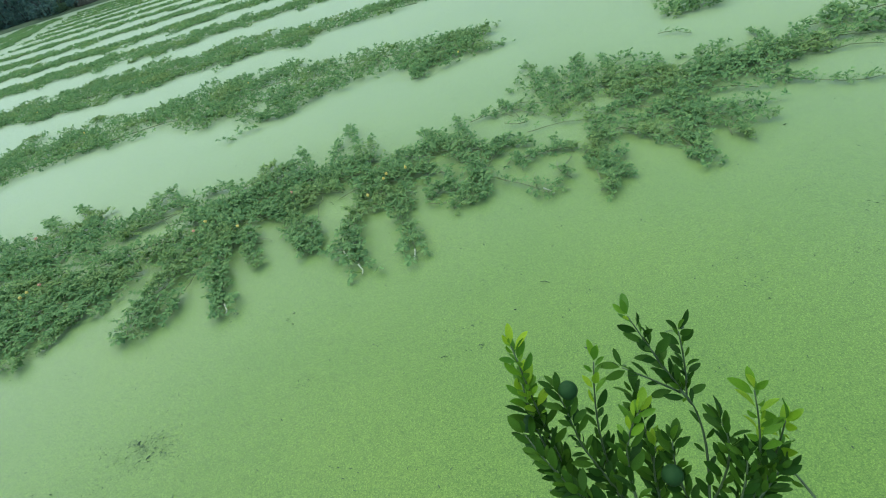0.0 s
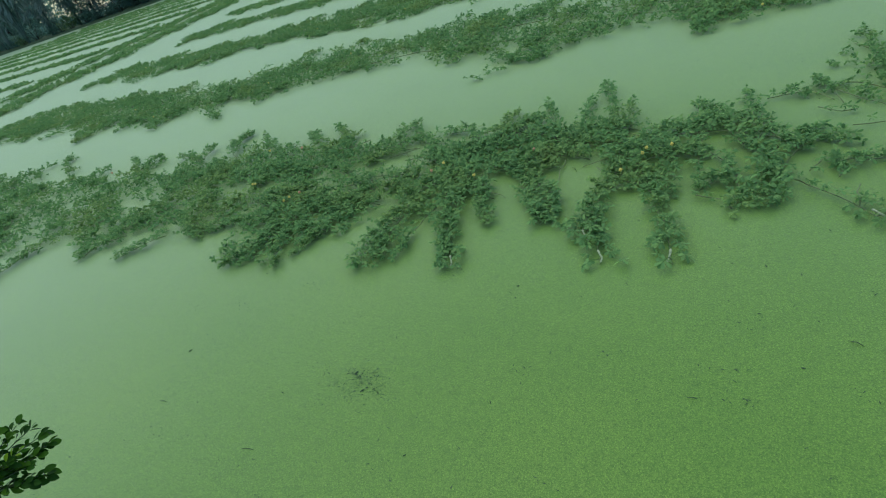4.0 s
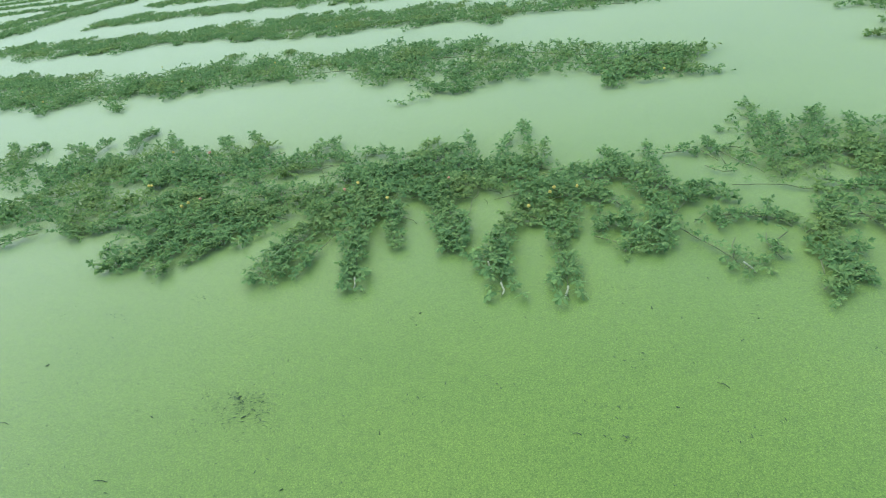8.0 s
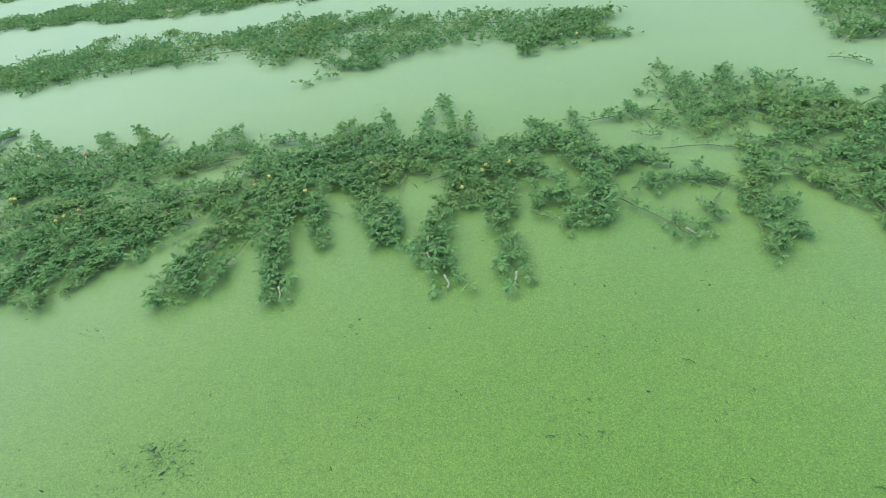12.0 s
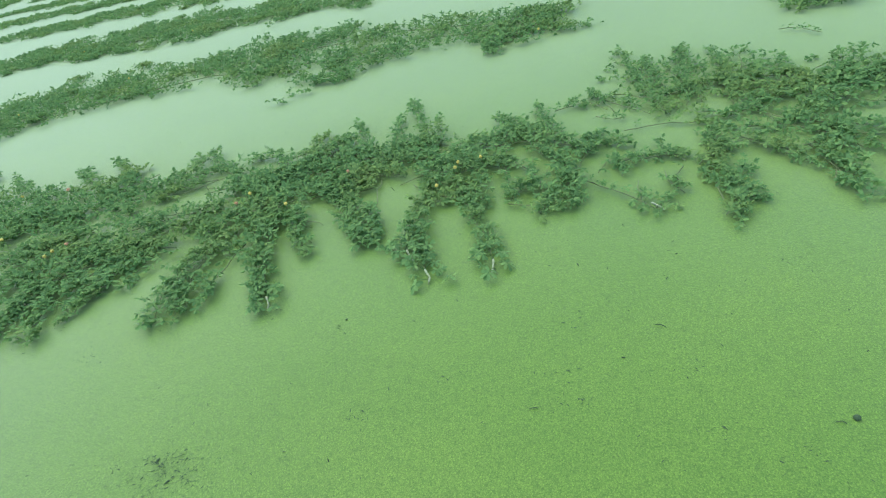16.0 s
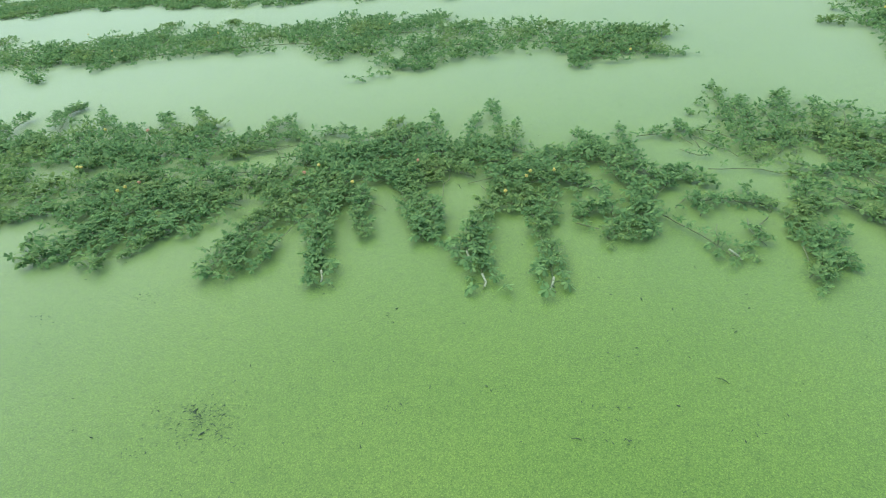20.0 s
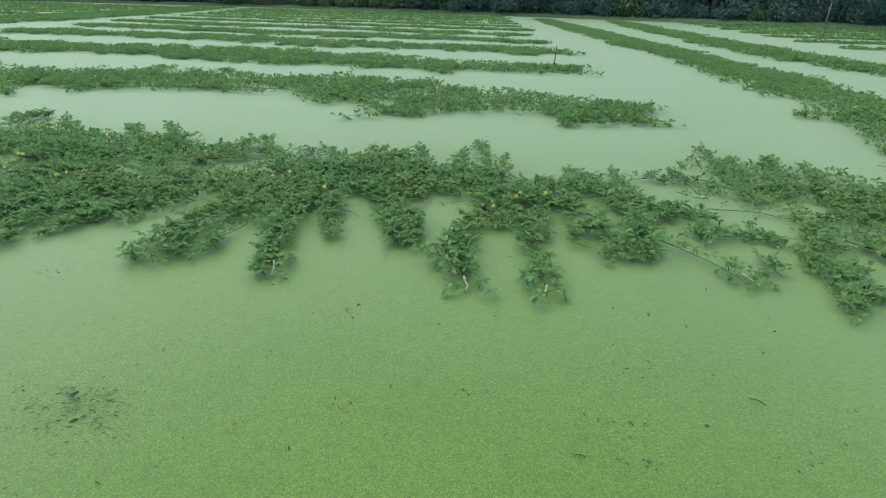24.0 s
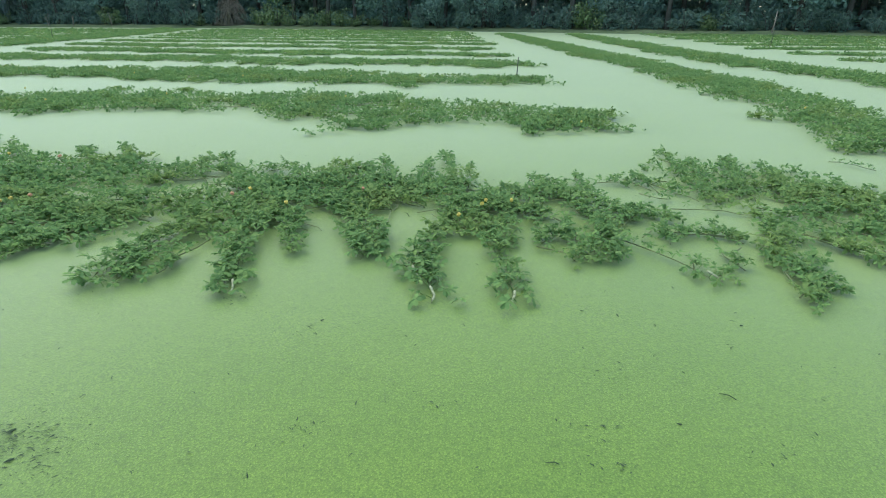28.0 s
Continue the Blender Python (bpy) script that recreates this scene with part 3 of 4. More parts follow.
def first_row():
    rng = random.Random(21)
    for pts in NEAR_SHOOTS:
        shoot(pts, rng, 80, len(pts) == 3 and pts[-1][1] < 3.36, spread=0.034)
    for pts in NEAR_SHOOTS_WEST:
        shoot(pts, rng, 84, False, spread=0.05)
    for k, pts in enumerate(NEAR_SHOOTS_EAST + SHOOTS_FAR_EAST):
        shoot(pts, rng, (34, 84)[k] if k < 2 else 62, k == 0, spread=0.025, size=0.8, label="thin floating shoot of water mimosa with sparse leaves")
    for pts in FAR_SHOOTS + FAR_SHOOTS_WEST:
        shoot(pts, rng, 52, height=0.06)
    for pts in FAR_SHOOTS_EAST:
        shoot(pts, rng, 60, height=0.04, size=0.8)
    for pts in MIDDLE_SHOOTS:
        shoot(pts, rng, 70, height=0.045, size=0.9)
    for pts in (((1.36, 3.62), (1.3, 3.5), (1.28, 3.42)), ((-0.86, 3.66), (-0.78, 3.54), (-0.7, 3.46))):
        shoot(pts, rng, 32, height=0.04, size=0.85, label="thin floating shoot of water mimosa with sparse leaves")
    for pts in RUNNERS:
        shoot(pts, rng, 24, height=0.035, size=0.8, label="long bare floating runner of water mimosa with few leaves")
    # the matted middle of the row
    count = 0
    while count < 68:
        x = rng.uniform(-3.4, 3.9)
        lo = np.interp(x, [-4.6, -1.9, -1.4, -1.0, -0.7, 0.4, 0.9, 1.5, 2.6, 3.9], [3.3, 3.35, 3.55, 3.7, 4.02, 3.95, 3.75, 3.75, 3.95, 4.1])
        hi = np.interp(x, [-4.6, -1.0, 0.0, 1.0, 2.0, 3.9], [5.0, 4.6, 4.35, 4.25, 4.75, 4.85])
        if 1.05 < x < 1.8 or 0.45 < x < 1.7 and rng.random() < 0.75 or x > 1.7 and rng.random() < 0.4:
            continue
        y = rng.uniform(lo, hi)
        a = rng.choice((0, math.pi)) + rng.uniform(-0.7, 0.7)
        ln = rng.uniform(0.35, 0.65)
        end = (x + ln * math.cos(a), min(hi + 0.1, max(lo - 0.05, y + ln * math.sin(a))))
        shoot([(x, y), ((x + end[0]) / 2 + 0.04, (y + end[1]) / 2), end], rng, 62, height=0.05, label="tangled floating runner in the mat of water mimosa")
        count += 1


first_row()

FLOWERS = [
    (0.14, 3.91, 0.075, 0), (0.16, 3.97, 0.075, 0), (0.3, 3.99, 0.075, 0), (0.03, 3.73, 0.075, 0),
    (-0.91, 3.81, 0.075, 0), (-1.21, 4.02, 0.075, 0), (-1.27, 3.92, 0.075, 1), (-0.56, 4.1, 0.075, 1),
    (-2.45, 3.65, 0.075, 0), (-2.43, 3.7, 0.075, 0), (-3.02, 3.96, 0.075, 0), (-3.31, 4.61, 0.075, 0),
    (-2.9, 4.6, 0.075, 1), (-2.99, 3.96, 0.075, 0), (-5.71, 4.55, 0.075, 1), (-2.9, 4.59, 0.075, 1),
    (-2.37, 3.76, 0.075, 1),
]


def flowers():
    rng = random.Random(5)
    for x, y, z, old in FLOWERS:
        thing = min(SHOOTS, key=lambda s: np.hypot(s[1][:, 0] - x, s[1][:, 1] - y).min())[0]
        o = Vector((x, y, z + 0.015)) - thing.location
        bm = bmesh.new()
        blob(bm, o, 0.0105, rng, 0.25)
        head = part("flower_head", bm, WITHERED if old else FLOWER, thing, "withered rusty flower head" if old else "round yellow flower head")
        part("stalk", tube(bmesh.new(), [o + Vector((0.01, 0.01, -z + 0.02)), o + Vector((0.004, 0, -z / 2)), o], [0.002, 0.0016, 0.0014], 4), STEM, head)


flowers()


def planted_row(line, half, seed, density, size, label, group, height=0.13, flowers_n=0, wob=0.42, holes=(), runners=2, stretch=1.0):
    """A floating row: a matted core and leafy lobes to both sides of a line, on a few dark runners."""
    rng = np.random.default_rng(seed)
    p = np.array(line, float)
    d = np.r_[0, np.cumsum(np.linalg.norm(np.diff(p, axis=0), axis=1))]
    ph = rng.uniform(0, 6.28, 8)

    def wave(q, o):
        return 0.6 * np.sin(q * 0.75 + ph[o]) + 0.45 * np.sin(q * 2.7 + ph[o + 1]) + 0.4 * np.sin(q * 6.1 + ph[o + 2]) + 0.25 * np.sin(q * 11.3 + ph[o + 3])
    def at(q):
        """The line's place and its sideways direction at q metres."""
        c = np.stack([np.interp(q, d, p[:, k]) for k in (0, 1)], 1)
        e = np.stack([np.interp(np.minimum(q + 0.05, d[-1]), d, p[:, k]) - np.interp(np.maximum(q - 0.05, 0), d, p[:, k]) for k in (0, 1)], 1)
        e /= np.linalg.norm(e, axis=1)[:, None]
        return c, e, np.stack([-e[:, 1], e[:, 0]], 1)

    # a matted core, and bulging lobes of shoots that lean out of it to both sides
    fan = 6
    total = int(d[-1] * 2 * half * density / fan)
    grow = max(1.0, size / 0.05) ** 0.6 * stretch ** 0.5
    n_core = int(total * 0.42)
    q = rng.uniform(0, d[-1], n_core)
    c, e, nrm = at(q)
    taper = np.clip(np.minimum(q, d[-1] - q) / (0.7 * stretch), 0.35, 1) ** 0.6
    u = rng.uniform(-1, 1, n_core)
    off = u * half * 0.66 * taper * (1 + wob * 0.6 * np.where(u > 0, wave(q, 0), wave(q, 4)))
    P = np.c_[c + nrm * off[:, None], rng.random(n_core)]
    az = rng.uniform(0, math.tau, n_core)
    n_lobe = max(4, int(2 * d[-1] / (0.30 * grow)))
    at_lobe = np.sort(rng.uniform(0, d[-1], n_lobe))
    c, e, nrm = at(at_lobe)
    side = np.where(rng.random(n_lobe) < 0.5, 1.0, -1.0)
    taper = np.clip(np.minimum(at_lobe, d[-1] - at_lobe) / (0.7 * stretch), 0.4, 1) ** 0.6
    reach = half * taper * np.clip(rng.normal(0.98, 0.20, n_lobe) + wob * 0.7 * np.where(side > 0, wave(at_lobe, 0), wave(at_lobe, 4)), 0.4, 1.75)
    lean = rng.normal(0, 0.45, n_lobe)
    wide = np.minimum(rng.uniform(0.08, 0.17, n_lobe) * grow, half * 0.55)
    share = reach * wide
    who = rng.choice(n_lobe, total - n_core, p=share / share.sum())
    w = rng.random(len(who)) ** 0.8
    along_lobe = side[who] * reach[who] * w
    across = lean[who] * np.abs(along_lobe) + rng.normal(0, 1, len(who)) * wide[who] * (1 - 0.55 * w ** 2)
    Q = c[who] + nrm[who] * along_lobe[:, None] + e[who] * across[:, None]
    P = np.r_[P, np.c_[Q, rng.random(len(who)) * (1 - 0.4 * w)]]
    az = np.r_[az, np.arctan2(nrm[who, 1] * side[who], nrm[who, 0] * side[who]) + rng.normal(0, 0.9, len(who))]
    P[:, 2] = 0.012 + height * (0.1 + 0.8 * P[:, 2])
    for hx, hy, ha, hb in holes:
        ok = (((P[:, 0] - hx) / ha) ** 2 + ((P[:, 1] - hy) / hb) ** 2 > 1) | (rng.random(len(P)) < (0.4 if (hx, hy, ha, hb) in THIN else 0.04))
        P, az = P[ok], az[ok]
    if half > 0.5:
        bare = np.sin(P[:, 0] * 2.1 + ph[1]) * np.sin(P[:, 1] * 4.3 + P[:, 0] * 1.1 + ph[2])
        ok = (bare < 0.62) | (rng.random(len(P)) < 0.3)
        P, az = P[ok], az[ok]
    n = len(P)
    el = np.radians(rng.normal(26, 26, n))
    turn = np.tile(np.radians([-95, -56, -18, 20, 58, 98]), n) + rng.normal(0, 0.15, n * fan)
    P, az, el = np.repeat(P, fan, 0), np.repeat(az, fan), np.repeat(el, fan)
    n = len(P)
    P = P + np.c_[np.cos(az), np.sin(az), 0 * az] * (0.35 * size * (1 - np.abs(turn) / 1.7))[:, None]
    L = size * rng.uniform(0.70, 1.1, n)
    v, f = leaflets(P, az + turn, el * np.cos(turn) + rng.normal(-0.1, 0.35, n), rng.normal(0, 0.65, n), L, L * 0.235, COARSE)
    v[:, 2] = np.maximum(v[:, 2], 0.004)
    thing = new("water_mimosa_row")
    o = np.array([*p[len(p) // 2], 0.0])
    thing.location = o
    tagged(thing, label, "water plant row", group)
    if p[:, 1].mean() < 8 and half > 0.3:
        # near rows: clump by clump along the line
        far = p[-1] - p[0]
        s = (P[:, :2] - p[0]) @ far / (far @ far)
        cells = np.clip((s * max(2, round(d[-1] / 0.9))).astype(int), 0, max(2, round(d[-1] / 0.9)) - 1)
        v3, k = v.reshape(n, -1, 3), len(COARSE[0])
        for c in np.unique(cells):
            mine = v3[cells == c].reshape(-1, 3)
            faces = (COARSE[1][None] + (np.arange(len(mine) // k) * k)[:, None, None]).reshape(-1, COARSE[1].shape[1])
            ob = tagged(new("clump", array_mesh("clump", mine - o, faces, MIMOSA)), kind="stuff")
            ob.parent = thing
    else:
        ob = tagged(new("foliage", array_mesh("foliage", v - o, f, MIMOSA)), kind="stuff")
        ob.parent = thing
    for k in range(runners):
        m = max(6, int(d[-1] / 0.5))
        q = np.linspace(min(0.3, d[-1] * 0.2), d[-1] - min(0.2, d[-1] * 0.2), m)
        mid = np.stack([np.interp(q, d, p[:, j]) for j in (0, 1)], 1)
        offy = half * (0.28 if runners > 1 else 0.0) * (k * 2 - 1) + 0.12 * np.sin(q * 1.9 + ph[k]) + 0.07 * np.sin(q * 4.7 + ph[k + 2])
        part("runner", tube(bmesh.new(), [(a[0] - o[0] + (0 if abs(line[-1][0] - line[0][0]) > 5 else w), a[1] - o[1] + (w if abs(line[-1][0] - line[0][0]) > 5 else 0), 0.02) for a, w in zip(mid, offy)], [0.005 if stretch == 1.0 else 0.003] * m, 5), STEM, thing)
    prng = random.Random(seed)
    for k in range(flowers_n):
        q = int(rng.integers(n))
        bm = bmesh.new()
        blob(bm, (P[q] - o)[:2].tolist() + [height + 0.03], 0.012, prng, 0.2, 1)
        part("flower_head", bm, FLOWER, thing, "round yellow flower head")
    return thing


def rows_of_block():
    g = "rows across the middle of the pond"
    lab = "long floating row of green water mimosa on duckweed"
    gaps = GAPS + THIN
    planted_row([(-3.0, 4.0), (-5, 3.95), (-8, 3.9), (-13, 3.8)], 0.88, 2, 2500, 0.042, lab, g, 0.085, 2, 0.3, gaps, 0)
    planted_row([(-0.95, 4.05), (-1.7, 4.02), (-2.6, 4.0), (-3.6, 4.0)], 0.86, 5, 1700, 0.040, lab, g, 0.06, 0, 0.15, gaps, 0)
    planted_row([(-1.85, 4.42), (-2.6, 4.48), (-3.4, 4.5), (-4.3, 4.42)], 0.34, 8, 2300, 0.040, lab, g, 0.075, 0, 0.25, gaps, 0)
    planted_row([(0.5, 4.2), (-0.2, 4.2), (-1.3, 4.2)], 0.36, 6, 1300, 0.040, lab, g, 0.06, 0, 0.2, gaps, 0)
    planted_row([(2.05, 4.2), (2.5, 4.25), (3.4, 4.35)], 0.42, 7, 1500, 0.042, lab, g, 0.065, 0, 0.3, gaps, 0)
    for k, (line, half) in enumerate((([(1.96, 4.01), (2.23, 3.69), (2.65, 3.61)], 0.20), ([(2.2, 3.81), (2.09, 3.46), (2.02, 3.18)], 0.12), ([(2.39, 3.66), (2.37, 3.43), (2.33, 3.29)], 0.12))):
        planted_row(line, half, 120 + k, 1700, 0.037, lab, g, 0.06, 0, 0.3, gaps, 1, 0.5)
    for k, line in enumerate(([(-0.11, 3.75), (0.1, 3.69), (0.3, 3.67)], [(-0.05, 3.96), (0.13, 3.81), (0.3, 3.85)], [(-0.74, 4.06), (-0.56, 3.93), (-0.4, 3.98)])):
        planted_row(line, 0.13, 130 + k, 1700, 0.037, lab, g, 0.055, 0, 0.3, gaps, 1, 0.5)
    low = "narrow leafy arm of water mimosa reaching out of its row"
    for k, (line, half, dens) in enumerate(ARMS + ARMS_EAST):
        planted_row(line, half, 90 + k, dens * 1.45, 0.036, low, g, 0.045, 0, 0.25, gaps, 1, 0.35)
    planted_row([(3.6, 4.45), (6, 4.2), (9, 4.0)], 0.55, 3, 1300, 0.052, lab, g, 0.12, 0)
    ends = {7.08: 1.45, 10.35: 0.95, 13.95: 0.92, 17.2: 0.43, 20.6: -0.1, 24.2: -0.05, 27.7: -0.5, 31.2: -0.95, 34.7: -1.3, 38.2: -1.7, 41.7: -2.2, 45.0: -2.6, 48.2: -6}
    for k, (y, x1) in enumerate(ends.items()):
        x0 = np.interp(y, [7, 13.4, 17, 21, 30, 50], [-14.1, -14.1, -15.2, -16.8, -19.5, -26.5])
        line = [(x0 + (x1 - x0) * q / 8, y + (0.12 if k == 0 else 0.32) + 0.22 * math.sin(q * 1.3 + k * 2.1) - 0.02 * (x0 + (x1 - x0) * q / 8)) for q in range(9)]
        line = [(x, min(yy, bank_y(x) - 1.2)) for x, yy in line]
        dens = (2900, 2300, 1600, 1150, 850, 620, 480, 380, 310, 270, 240, 220, 220)[k]
        size = (0.042, 0.047, 0.054, 0.062, 0.071, 0.080, 0.092, 0.102, 0.111, 0.119, 0.127, 0.13, 0.13)[k]
        planted_row(line, (0.90, 0.92, 0.88, 0.80, 0.74, 0.70, 0.66)[min(k, 6)], 10 + k, dens, size, lab, g, max(0.04, 0.09 - 0.008 * k), 9 if k == 0 else (5 if k == 1 else 0))
    # beyond the side channels: rows along, then rows across again
    g2, lab2 = "rows along the side channels", "floating row of water mimosa running away along a channel"
    planted_row([(3.25, 5.75), (3.95, 7.5), (3.85, 11), (3.5, 15), (2.85, 20), (1.9, 29), (0.3, 42)], 0.66, 40, 2800, 0.043, lab2, g2, 0.10, 3, 0.3)
    planted_row([(0.64, 7.0), (0.60, 6.7), (0.56, 6.2)], 0.2, 44, 2600, 0.044, "bulge of water mimosa hanging out of its row", g, 0.1, 0, 0.2)
    planted_row([(0.73, 6.59), (1.12, 6.57), (1.64, 6.45)], 0.07, 45, 1500, 0.036, "thin runner tip of water mimosa", g, 0.07, 0, 0.2, (), 1, 0.25)
    planted_row([(0.9, 7.24), (1.3, 7.32), (1.66, 7.36)], 0.08, 46, 1500, 0.036, "thin runner tip of water mimosa", g, 0.08, 0, 0.2, (), 1, 0.25)
    planted_row([(8.6, 7.0), (7.0, 11), (6.3, 15), (5.9, 20), (5.7, 30), (5.4, 42)], 0.78, 41, 1100, 0.064, lab2, g2, 0.11)
    planted_row([(-16.9, 5), (-17.3, 9), (-17.8, 13), (-18.7, 20), (-21.4, 30), (-28.6, 50)], 0.75, 42, 800, 0.076, lab2, g2, 0.11)
    planted_row([(-19.6, 6), (-20.2, 11), (-20.6, 16), (-21.3, 22), (-24.3, 32), (-31.8, 52)], 0.72, 43, 730, 0.076, lab2, g2, 0.11)
    g3, lab3 = "far rows across the pond", "distant floating row of water mimosa on pale duckweed"
    for k in range(9):
        y = 16.9 + 3.3 * k
        x0 = 9.4 + 0.12 * k
        x1 = x0 + 26
        line = [(x, min(y + 0.25 * math.sin(x * 0.3 + k), bank_y(x) - 1.0 - 0.02 * k)) for x in np.linspace(x0, min(x1, 9 + (52 - y) / 0.62), 7)]
        planted_row(line, 0.62, 60 + k, max(210, 600 - 50 * k), 0.084 + 0.006 * k, lab3, g3, 0.05, 0, 0.3)
    for k in range(11):
        y = 10.5 + 3.5 * k
        x0 = -23.0 - max(0, y - 22) * 0.32
        line = [(x, min(y + 0.3 * math.sin(x * 0.3 + k), bank_y(x) - 1.0)) for x in np.linspace(x0, x0 - 42 + k, 9)]
        planted_row(line, 0.60, 80 + k, max(160, 340 - 20 * k), 0.105 + 0.006 * k, lab3, g3, 0.045, 0, 0.25)


rows_of_block()


# ---- citrus bushes on the near bank ----
def citrus_leaf(seed, broad=1.0):
    rng = random.Random(seed)
    bm = bmesh.new()
    w, droop, fold = broad * rng.uniform(0.30, 0.42), rng.uniform(0.0, 0.30), rng.uniform(0.15, 0.55)
    prof = [(0, 0.02), (0.12, 0.32), (0.3, 0.8), (0.5, 1.0), (0.7, 0.92), (0.88, 0.62), (1.0, 0.10)]
    rows = []
    for s, k in prof:
        z = -droop * s * s
        rows.append([bm.verts.new((s, q * k * w / 2, z + abs(q) * k * w * fold * 0.5)) for q in (-1, 0, 1)])
    for a, b in zip(rows, rows[1:]):
        for k in range(2):
            bm.faces.new((a[k], b[k], b[k + 1], a[k + 1])).smooth = True
    return bm


def leaf_data(name, seed, mat, broad=1.0):
    bm = citrus_leaf(seed, broad)
    me = bpy.data.meshes.new(name)
    bm.to_mesh(me)
    bm.free()
    me.materials.append(mat)
    return me


OLD_LEAVES = [leaf_data("leaf", s, CITRUS, 1.0) for s in range(5)]
ROUND_LEAVES = [leaf_data("leaf", s + 20, CITRUS, 1.75) for s in range(5)]
YOUNG_LEAVES = [leaf_data("young_leaf", s + 9, CITRUS_YOUNG, 1.05) for s in range(4)]


def bush(base, twigs, fruits, seed, label, old=OLD_LEAVES):
    """A citrus shrub: a stem on the bank, twigs that fan out, leaves one by one along them, small green fruit."""
    rng = random.Random(seed)
    thing = new("citrus_bush")
    thing.location = base
    tagged(thing, label, "bush", "citrus bushes on the bank")
    b = Vector(base)
    fork = Vector((0.02, 0.03, 0.28))
    part("trunk", tube(bmesh.new(), [(0, 0, -0.06), (0.008, 0.01, 0.12), fork], [0.016, 0.013, 0.011], 8), TWIG, thing)
    for pts, young, size, gap in twigs:
        p = [Vector(q) - b for q in pts]
        side_twig = pts[0][2] > 1.0 and size < 0.0315
        line = [Vector(q) for q in along(p, 9)] if side_twig else [Vector(q) for q in along([fork, fork.lerp(p[0], 0.55) + Vector((0, 0, 0.02)), p[0]], 5)[:-1]] + [Vector(q) for q in along(p, 9)]
        n = len(line)
        twig = part("twig", tube(bmesh.new(), line, [(0.0015 if side_twig else 0.0026) - (0.0008 if side_twig else 0.0019) * i / n for i in range(n)], 6), TWIG, thing)
        seen = line if side_twig else line[3:]
        total = sum((q - r).length for q, r in zip(seen, seen[1:]))
        m = int(total / gap * 1.18)
        for k in range(m + 3):
            s = min(k / m, 1.0) * (len(seen) - 1.001)
            i = int(s)
            q = seen[i].lerp(seen[i + 1], s - i)
            d = (seen[i + 1] - seen[i]).normalized()
            side = d.cross(Vector((0, 0, 1))).normalized()
            turn = k * 2.4 + rng.uniform(-0.5, 0.5)
            out = (side * math.cos(turn) + d.cross(side) * math.sin(turn)).normalized()
            way = (d * rng.uniform(0.7, 1.6) + out).normalized() if k <= m else (d + out * 0.35).normalized()
            up = (Vector((0, 0, 1)) * 1.0 + out * 0.3 + Vector((rng.uniform(-0.9, 0.9), rng.uniform(-1.0, 0.4), 0)))
            y = up.cross(way).normalized()
            z = way.cross(y)
            fresh = s / (len(seen) - 1) > 1 - young
            leaf = new("young_leaf" if fresh else "leaf", rng.choice(YOUNG_LEAVES if fresh else old))
            leaf.parent = twig
            sc = size * rng.uniform(0.45, 1.0)
            leaf.matrix_local = Matrix.Translation(q + way * 0.003) @ Matrix((way, y, z)).transposed().to_4x4() @ Matrix.Scale(sc, 4)
    for f, r in fruits:
        bm = bmesh.new()
        blob(bm, Vector(f) - b, r, rng, 0.02, 3)
        for face in bm.faces:
            face.smooth = True
        part("fruit", bm, FRUIT, thing, "small round unripe green fruit")
    return thing


BUSH_TWIGS_TOP = [
    ([(0.685, 1.064, 0.919), (0.662, 1.106, 0.986), (0.649, 1.129, 1.073), (0.639, 1.16, 1.15)], 0.4, 0.032, 0.0061),
    ([(0.679, 1.071, 0.922), (0.647, 1.111, 1.012), (0.641, 1.148, 1.087)], 0.2, 0.034, 0.0061),
    ([(0.732, 1.043, 0.937), (0.695, 1.094, 1.005), (0.685, 1.115, 1.065), (0.681, 1.133, 1.078)], 0.0, 0.03, 0.0057),
    ([(0.734, 1.052, 0.919), (0.722, 1.098, 0.999), (0.733, 1.135, 1.113)], 0.25, 0.032, 0.0107),
    ([(0.83, 1.025, 0.927), (0.845, 1.075, 1.003), (0.828, 1.101, 1.063)], 0.0, 0.028, 0.03),
    ([(0.828, 1.101, 1.063), (0.809, 1.129, 1.102), (0.788, 1.161, 1.149)], 0.12, 0.031, 0.0061),
    ([(0.836, 1.089, 1.046), (0.817, 1.116, 1.082), (0.803, 1.132, 1.116)], 0.0, 0.03, 0.0082),
]
BUSH_TWIGS_SIDE = [
    ([(0.834, 1.099, 1.051), (0.841, 1.119, 1.08), (0.839, 1.134, 1.131)], 0.0, 0.028, 0.0049),
    ([(0.829, 1.104, 1.053), (0.796, 1.117, 1.077), (0.767, 1.132, 1.092)], 0.0, 0.028, 0.009),
    ([(0.779, 1.049, 0.903), (0.783, 1.091, 0.971), (0.778, 1.128, 1.041)], 0.0, 0.034, 0.0066),
    ([(0.739, 1.023, 0.973), (0.742, 1.059, 1.026), (0.768, 1.086, 1.06)], 0.35, 0.032, 0.0074),
    ([(0.833, 1.024, 0.928), (0.86, 1.042, 0.991), (0.861, 1.068, 1.03)], 0.0, 0.034, 0.0074),
    ([(0.874, 1.011, 0.935), (0.893, 1.036, 1.0), (0.892, 1.061, 1.088)], 0.5, 0.034, 0.0098),
    ([(0.892, 1.023, 0.901), (0.918, 1.042, 0.967), (0.922, 1.043, 1.042)], 0.4, 0.032, 0.0098),
    ([(0.938, 0.987, 0.951), (0.931, 1.019, 0.961), (0.92, 1.047, 0.97)], 0.0, 0.026, 0.05),
]
